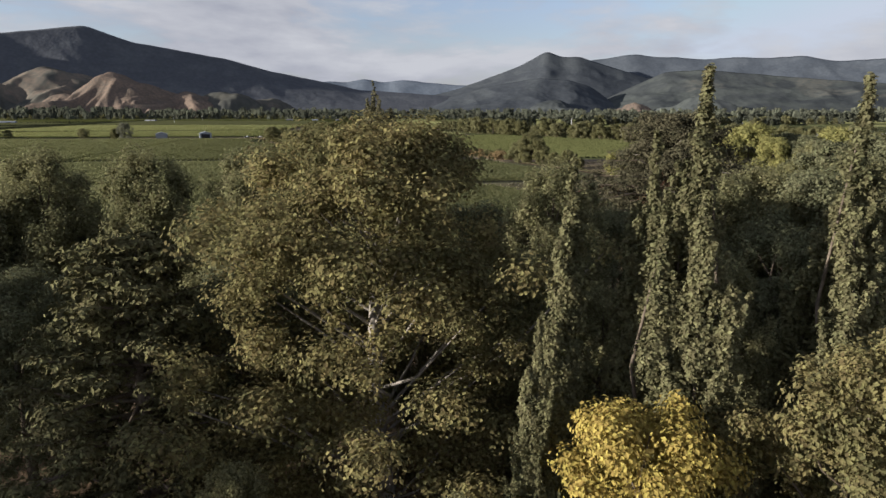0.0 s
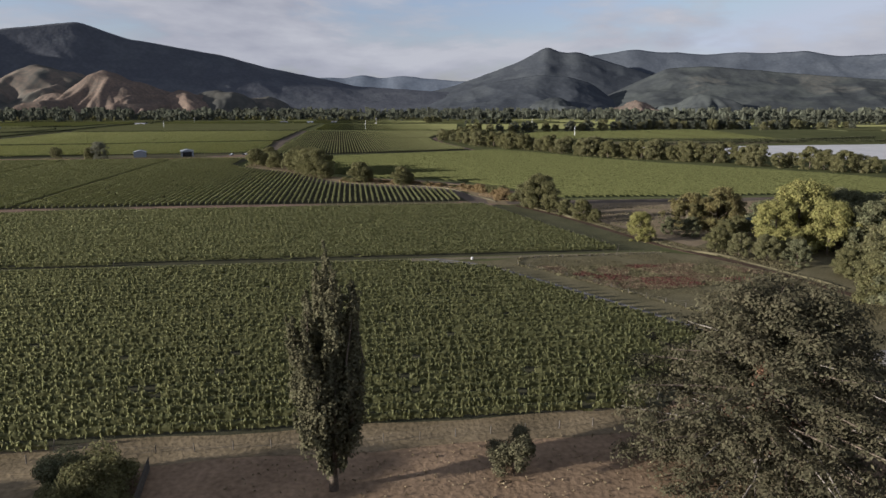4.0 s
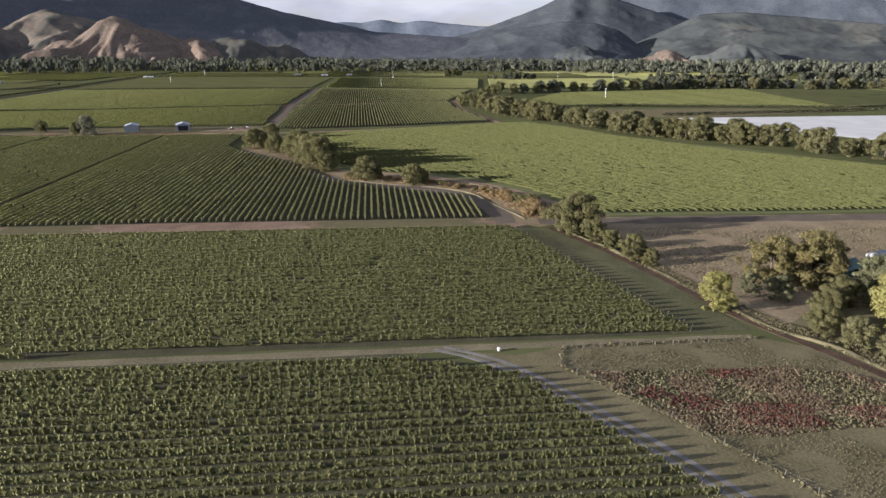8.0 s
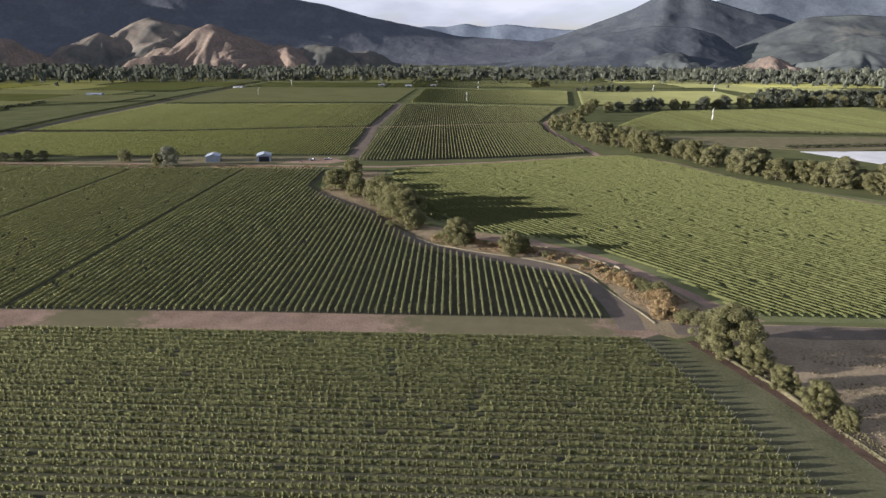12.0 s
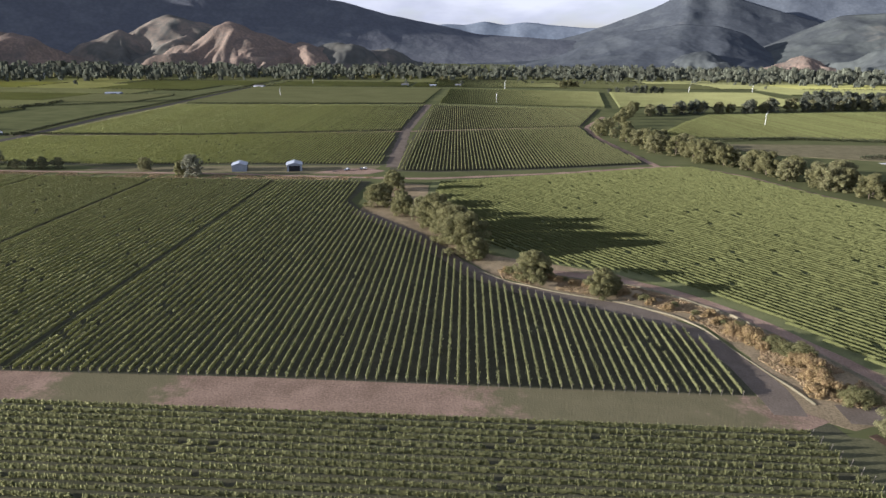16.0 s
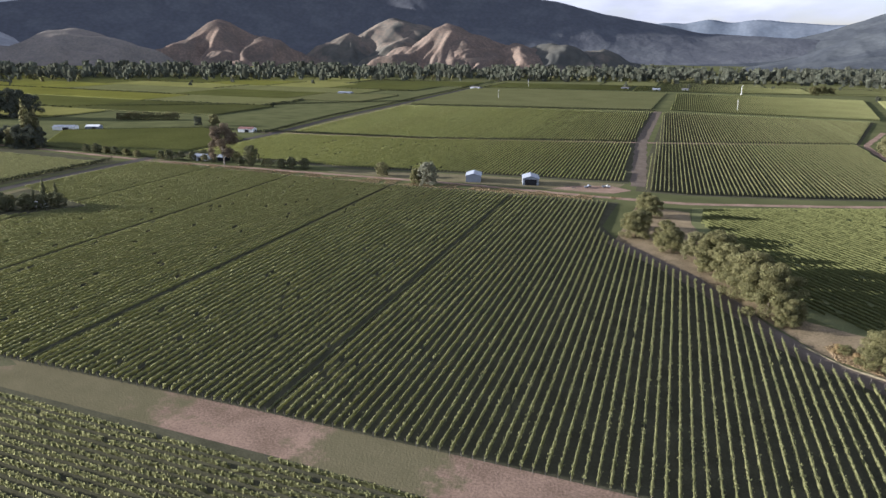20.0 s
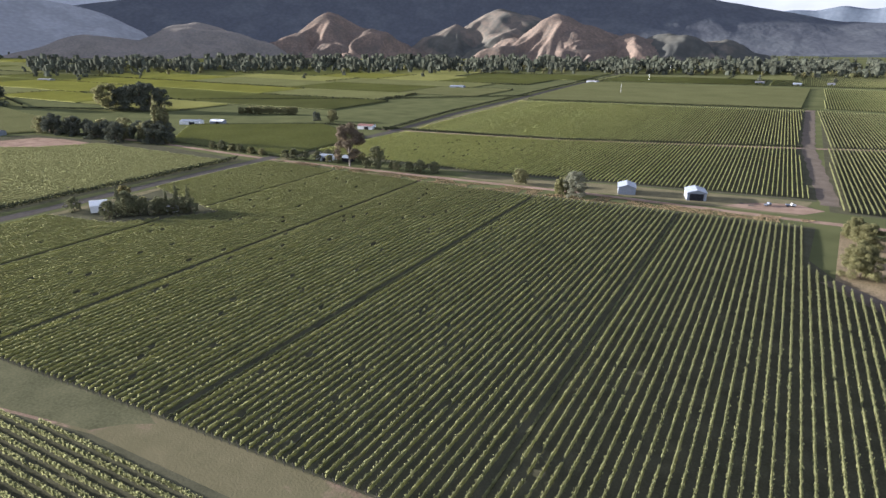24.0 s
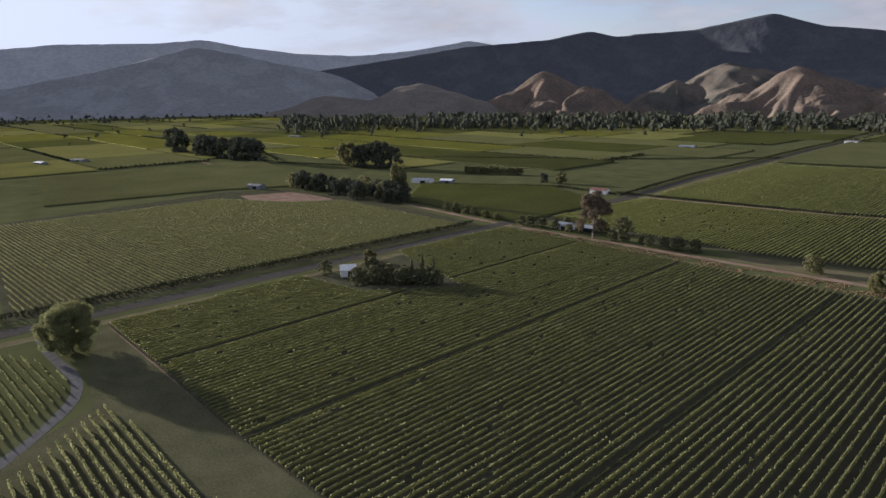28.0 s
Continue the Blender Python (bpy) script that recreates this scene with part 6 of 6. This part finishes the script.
def board_fence(a, b, h, label):
    ob = empty("board_fence", pose(a[0], a[1], 0.03, 0, 0, math.degrees(math.atan2(b[1] - a[1], b[0] - a[0]))), label, "fence")
    length = math.hypot(b[0] - a[0], b[1] - a[1])
    me = bpy.data.meshes.new("board")
    bm = box(0.19, 0.03, h, (0, 0, h / 2), 0.005)
    bm.to_mesh(me)
    bm.free()
    me.materials.append(M_POST)
    for k in range(int(length / 0.2)):
        child("board", me, ob, m=pose(k * 0.2, 0, rng.normal(0, 0.02)))
    for z in (0.4, h - 0.3):
        part("rail", box(length, 0.06, 0.1, (length / 2, 0.05, z)), M_POST, ob)
    return ob


board_fence((-33.2, 106.5), (-26.5, 80.0), 1.7, "tall weathered board fence beside the paddock")
crate = empty("white_tank", pose(10.3, 210.5, 0.1) @ Matrix.Diagonal((0.45, 0.45, 0.45, 1)), "small white water tank beside a gravel track", "tank")
bm = bmesh.new()
bmesh.ops.create_cone(bm, cap_ends=True, segments=18, radius1=0.9, radius2=0.85, depth=1.3, matrix=Matrix.Translation((0, 0, 0.65)))
part("tank_body", bm, M_COVER, crate)
bm = bmesh.new()
bmesh.ops.create_cone(bm, cap_ends=True, segments=18, radius1=0.95, radius2=0.2, depth=0.25, matrix=Matrix.Translation((0, 0, 1.42)))
part("lid", bm, M_WHITE, crate)


def mound(x, y, r, h, mat, label, name="earth_mound"):
    """A lump of turned earth with a broken surface."""
    n = 14
    a = np.linspace(0, 2 * np.pi, n, endpoint=False)
    V = [(0, 0, h)]
    F = []
    for k, q in enumerate((0.35, 0.7, 1.0)):
        for t in a:
            w = r * q * rng.uniform(0.75, 1.2)
            V.append((w * math.cos(t), w * math.sin(t), h * (1 - q**1.4) * rng.uniform(0.6, 1.3) - 0.05 * k))
    for j in range(n):
        F.append((0, 1 + j, 1 + (j + 1) % n, 1 + (j + 1) % n))
    F = [f[:3] for f in F]
    me = bpy.data.meshes.new(name)
    for k in range(2):
        for j in range(n):
            F.append((1 + k * n + j, 1 + (k + 1) * n + j, 1 + (k + 1) * n + (j + 1) % n, 1 + k * n + (j + 1) % n))
    me.from_pydata(V, [], F)
    me.materials.append(mat)
    ob = new(name, me)
    ob.matrix_basis = pose(x, y, 0.04)
    return tagged(ob, label, "mound", "earth mounds")


for k in range(10):
    mound(rng.uniform(-2, 42), rng.uniform(76, 100), rng.uniform(1.2, 2.6), rng.uniform(0.08, 0.16), M_BROWN, "low mound of dry turned earth")
mound(80, 137, 6.5, 1.7, M_GRAVEL, "large heap of pale gravel")
mound(21, 90, 2.6, 0.4, M_BROWN, "large mound of dug earth with a hollow")


def tufts(name, label, area, n, size, mat, tall=1.0, patchy=-0.12):
    """Loose grass tufts or weeds over an area, thinned in patches, not to be counted."""
    xs, ys = [p[0] for p in area], [p[1] for p in area]
    c = []
    for _ in range(8 * n):
        x, y = rng.uniform(min(xs), max(xs)), rng.uniform(min(ys), max(ys))
        if len(c) < n and inside(x, y, area) and noise.noise(Vector((x * 0.09, y * 0.09, len(name)))) > patchy:
            c.append((x, y, 0.05 + size * tall * 0.5))
    n = len(c)
    v, f = cards(np.array(c), np.full(n, size * 0.7), n * 5, size, tall, 0.2, 1.6, 0.1)
    return tagged(new(name, mesh_from(name, v, f, mat)), label, "grass", kind="stuff")


M_TUFT = material("dry_tufts", (0.16, 0.13, 0.08), (0.28, 0.23, 0.145), 0.3, island=0.25, bump=0)
M_OLIVETUFT = material("olive_tufts", (0.085, 0.078, 0.042), (0.15, 0.13, 0.075), 0.3, island=0.3, bump=0)
M_GOLDSCRUB = material("golden_scrub_leaves", (0.17, 0.125, 0.06), (0.31, 0.225, 0.12), 0.4, fine=6, island=0.45, translucent=0.3, bump=0)
M_REDWEED = material("red_weeds", (0.075, 0.036, 0.03), (0.14, 0.058, 0.046), 0.3, island=0.35, bump=0)
M_STRAW = material("rank_yellow_grass", (0.20, 0.15, 0.085), (0.33, 0.245, 0.145), 0.3, island=0.35, bump=0)
M_BROWNWEED = material("brown_seeding_weeds", (0.085, 0.06, 0.044), (0.165, 0.115, 0.08), 0.3, island=0.4, bump=0)
WEEDS = [(27, 202), (49, 203), (66, 205), (80, 202), (88, 193), (86, 186), (64, 183), (53, 181), (43, 181.5), (34, 191)]
tufts("weeds_grey_green", "rough grey-green weeds in a paddock", WEEDS, 5200, 0.26, M_WEED, 1.2, -0.5)
tufts("weeds_brown", "brown seeding weeds in a paddock", WEEDS, 4600, 0.25, M_BROWNWEED, 1.3)
tufts("weeds_straw", "bleached dry grass among weeds", WEEDS, 2600, 0.24, M_TUFT, 1.2)
for x, y, rx, ry in ((57, 187, 9, 4.5), (44.5, 191, 5, 3), (55, 202, 5, 2.2), (75, 188.5, 5, 2.5), (38, 194, 3, 2)):
    tufts("weeds_red", "patch of dark red weeds", [(x + rx * math.cos(a) * rng.uniform(0.7, 1.2), y + ry * math.sin(a) * rng.uniform(0.7, 1.2)) for a in np.linspace(0, 6.28, 14)[:-1]], int(16 * rx * ry), 0.27, M_REDWEED, 1.4, -2)
tufts("paddock_grass", "short tufts of dry olive grass", [(25, 205), (25, 211), (67, 217), (83, 205), (98, 180), (98, 152), (68, 154), (51, 173), (42, 183)], 9000, 0.13, M_OLIVETUFT)
for a, b in (((22.3, 204.3), (38.7, 186)), ((38.7, 186), (50.5, 170.7)), ((50.5, 170.7), (78, 134)), ((22.3, 204.3), (24, 212.5)), ((24, 212.5), (68, 218.5))):
    n = int(5 * math.dist(a, b))
    f = rng.random(n)[:, None]
    spots = np.c_[np.array(a) * (1 - f) + np.array(b) * f + rng.normal(0, 0.4, (n, 2)), np.full(n, 0.22)]
    tagged(new("fence_grass", mesh_from("fence_grass", *cards(spots, np.full(n, 0.26), n * 5, 0.2, 1.1, 0.2, 2.2, 0.1), M_WEED)), "long bleached grass along a fence line", "grass", kind="stuff")
tufts("creek_grass", "rank golden grass along the dry creek", [(-58, 405), (-30, 396), (-8, 392), (8, 381), (24, 364), (36, 346), (42, 333), (46, 322), (31, 318), (28, 325), (22, 336), (16, 349), (10, 362), (4, 370), (-13, 379), (-32, 383), (-54, 392)], 16000, 0.24, M_STRAW)
tufts("near_paddock_grass", "dry straw tufts over a bare paddock", [(-26, 60), (60, 60), (60, 112), (31, 116), (-6, 111), (-24, 108)], 2600, 0.16, M_TUFT, 0.6, -0.45)
tufts("paddock_weeds", "rough dry weeds in a bare paddock", [(62, 300), (150, 312), (240, 300), (240, 250), (150, 240), (92, 236), (72, 250), (58, 275)], 9000, 0.22, M_WEED, 0.6, -0.12)
tufts("paddock_straw", "bleached grass in a bare paddock", [(62, 308), (150, 318), (240, 310), (240, 250), (150, 240), (92, 236), (72, 250), (58, 275)], 9000, 0.17, M_TUFT, 0.6, -0.3)
tufts("ditch_weeds", "rank weeds along a ditch", [(36, 306), (50, 281), (59, 258), (66, 239), (72, 223), (82, 212), (92, 196), (97, 200), (86, 217), (77, 228), (70, 243), (63, 262), (54, 285), (42, 306)], 4200, 0.24, M_OLIVETUFT, 1.0, -0.4)
GORSE = [broad_tree(2.6, 2.3, 0.1, 34, 5200, 0.17, mat, 0.36, limbs=5, squash=0.8) for mat in (M_GOLDSCRUB, M_WILLOW)]
for k in range(64):
    f = (k + rng.uniform(0, 1)) / 64
    x = np.interp(f, (0, 0.2, 0.45, 0.7, 1), (36, 29, 17, -9, -52)) + rng.normal(0, 2.2)
    y = np.interp(f, (0, 0.2, 0.45, 0.7, 1), (322, 343, 362, 384, 398)) + rng.normal(0, 1.4)
    green = rng.random() < 0.2
    plant("scrub_bush", GORSE[1 if green else 0], x, y, "low green bush on a dry creek bank" if green else "golden dry scrub bush on a creek bank", "creek scrub", rng.uniform(0.6, 1.25) * (1.25 if f < 0.4 else 0.75), category="bush")
tufts("roadside_grass", "long dry grass beside the dirt road", [(-490, 520), (-340, 528), (-160, 553), (-150, 566), (-265, 553), (-345, 541), (-490, 527)], 9000, 0.24, M_STRAW)

# ---- vehicles and clutter at the farm sheds ----


def farm_truck(x, y, turn, paint, label):
    """A small flat-tray farm truck: tray, cab with windows, four wheels."""
    ob = empty("farm_truck", pose(x, y, 0.05, 0, 0, turn), label, "truck", "vehicles by the sheds")
    part("chassis", box(4.6, 1.5, 0.25, (0, 0, 0.55), 0.04), M_DARK, ob)
    part("bonnet", box(1.1, 1.7, 0.55, (2.0, 0, 0.9), 0.12), paint, ob)
    bm = box(1.5, 1.72, 1.1, (0.9, 0, 1.2), 0.1)
    for v in bm.verts:
        if v.co.z > 1.4:
            v.co.x = 0.8 + (v.co.x - 0.9) * 0.72
            v.co.y *= 0.86
    cab = part("cab", bm, paint, ob)
    part("windscreen", box(0.05, 1.3, 0.42, (1.5, 0, 1.5), 0.01), M_DARK, cab, "dark glass windscreen")
    for s in (-1, 1):
        part("side_window", box(0.8, 0.05, 0.4, (0.85, s * 0.82, 1.48), 0.01), M_DARK, cab, "dark side window")
    tray = part("tray", box(2.3, 1.85, 0.12, (-1.2, 0, 0.85), 0.02), M_IRON, ob)
    for s in (-1, 1):
        part("tray_side", box(2.3, 0.05, 0.3, (-1.2, s * 0.9, 1.05), 0.01), M_IRON, tray)
    for wx in (-1.4, 1.6):
        for s in (-1, 1):
            bm = bmesh.new()
            bmesh.ops.create_cone(bm, cap_ends=True, segments=14, radius1=0.36, radius2=0.36, depth=0.24, matrix=Matrix.Translation((wx, s * 0.78, 0.36)) @ Matrix.Rotation(math.pi / 2, 4, "X"))
            wheel = part("wheel", bm, M_DARK, ob)
            bm = bmesh.new()
            bmesh.ops.create_cone(bm, cap_ends=True, segments=10, radius1=0.19, radius2=0.16, depth=0.05, matrix=Matrix.Translation((wx, s * 0.91, 0.36)) @ Matrix.Rotation(math.pi / 2, 4, "X"))
            part("rim", bm, M_IRON, wheel)
    return ob


def post_stack(x, y, turn, n):
    ob = empty("post_stack", pose(x, y, 0.05, 0, 0, turn), "stack of weathered vineyard posts on bare ground", "stack", "stacks of posts")
    for row in range(3):
        for k in range(n - row):
            bm = bmesh.new()
            bmesh.ops.create_cone(bm, cap_ends=True, segments=7, radius1=0.07, radius2=0.06, depth=2.4, matrix=Matrix.Translation((rng.normal(0, 0.05), (k + row * 0.5) * 0.15, 0.07 + row * 0.13)) @ Matrix.Rotation(math.pi / 2, 4, "Y"))
            part("post", bm, M_POST, ob)
    return ob


farm_truck(-166, 589, 20, M_WHITE, "white flat-tray farm truck parked in a dirt yard")
farm_truck(-176, 584, 70, M_IRON, "grey flat-tray farm truck parked in a dirt yard")
post_stack(-183, 578, 15, 9)
post_stack(-188, 581, 40, 7)
sheet("yard_earth", [(-196, 572), (-178, 572), (-158, 575), (-150, 588), (-165, 596), (-182, 588)], 0.1, M_DIRT, "bare trampled earth between two farm sheds", "yard")
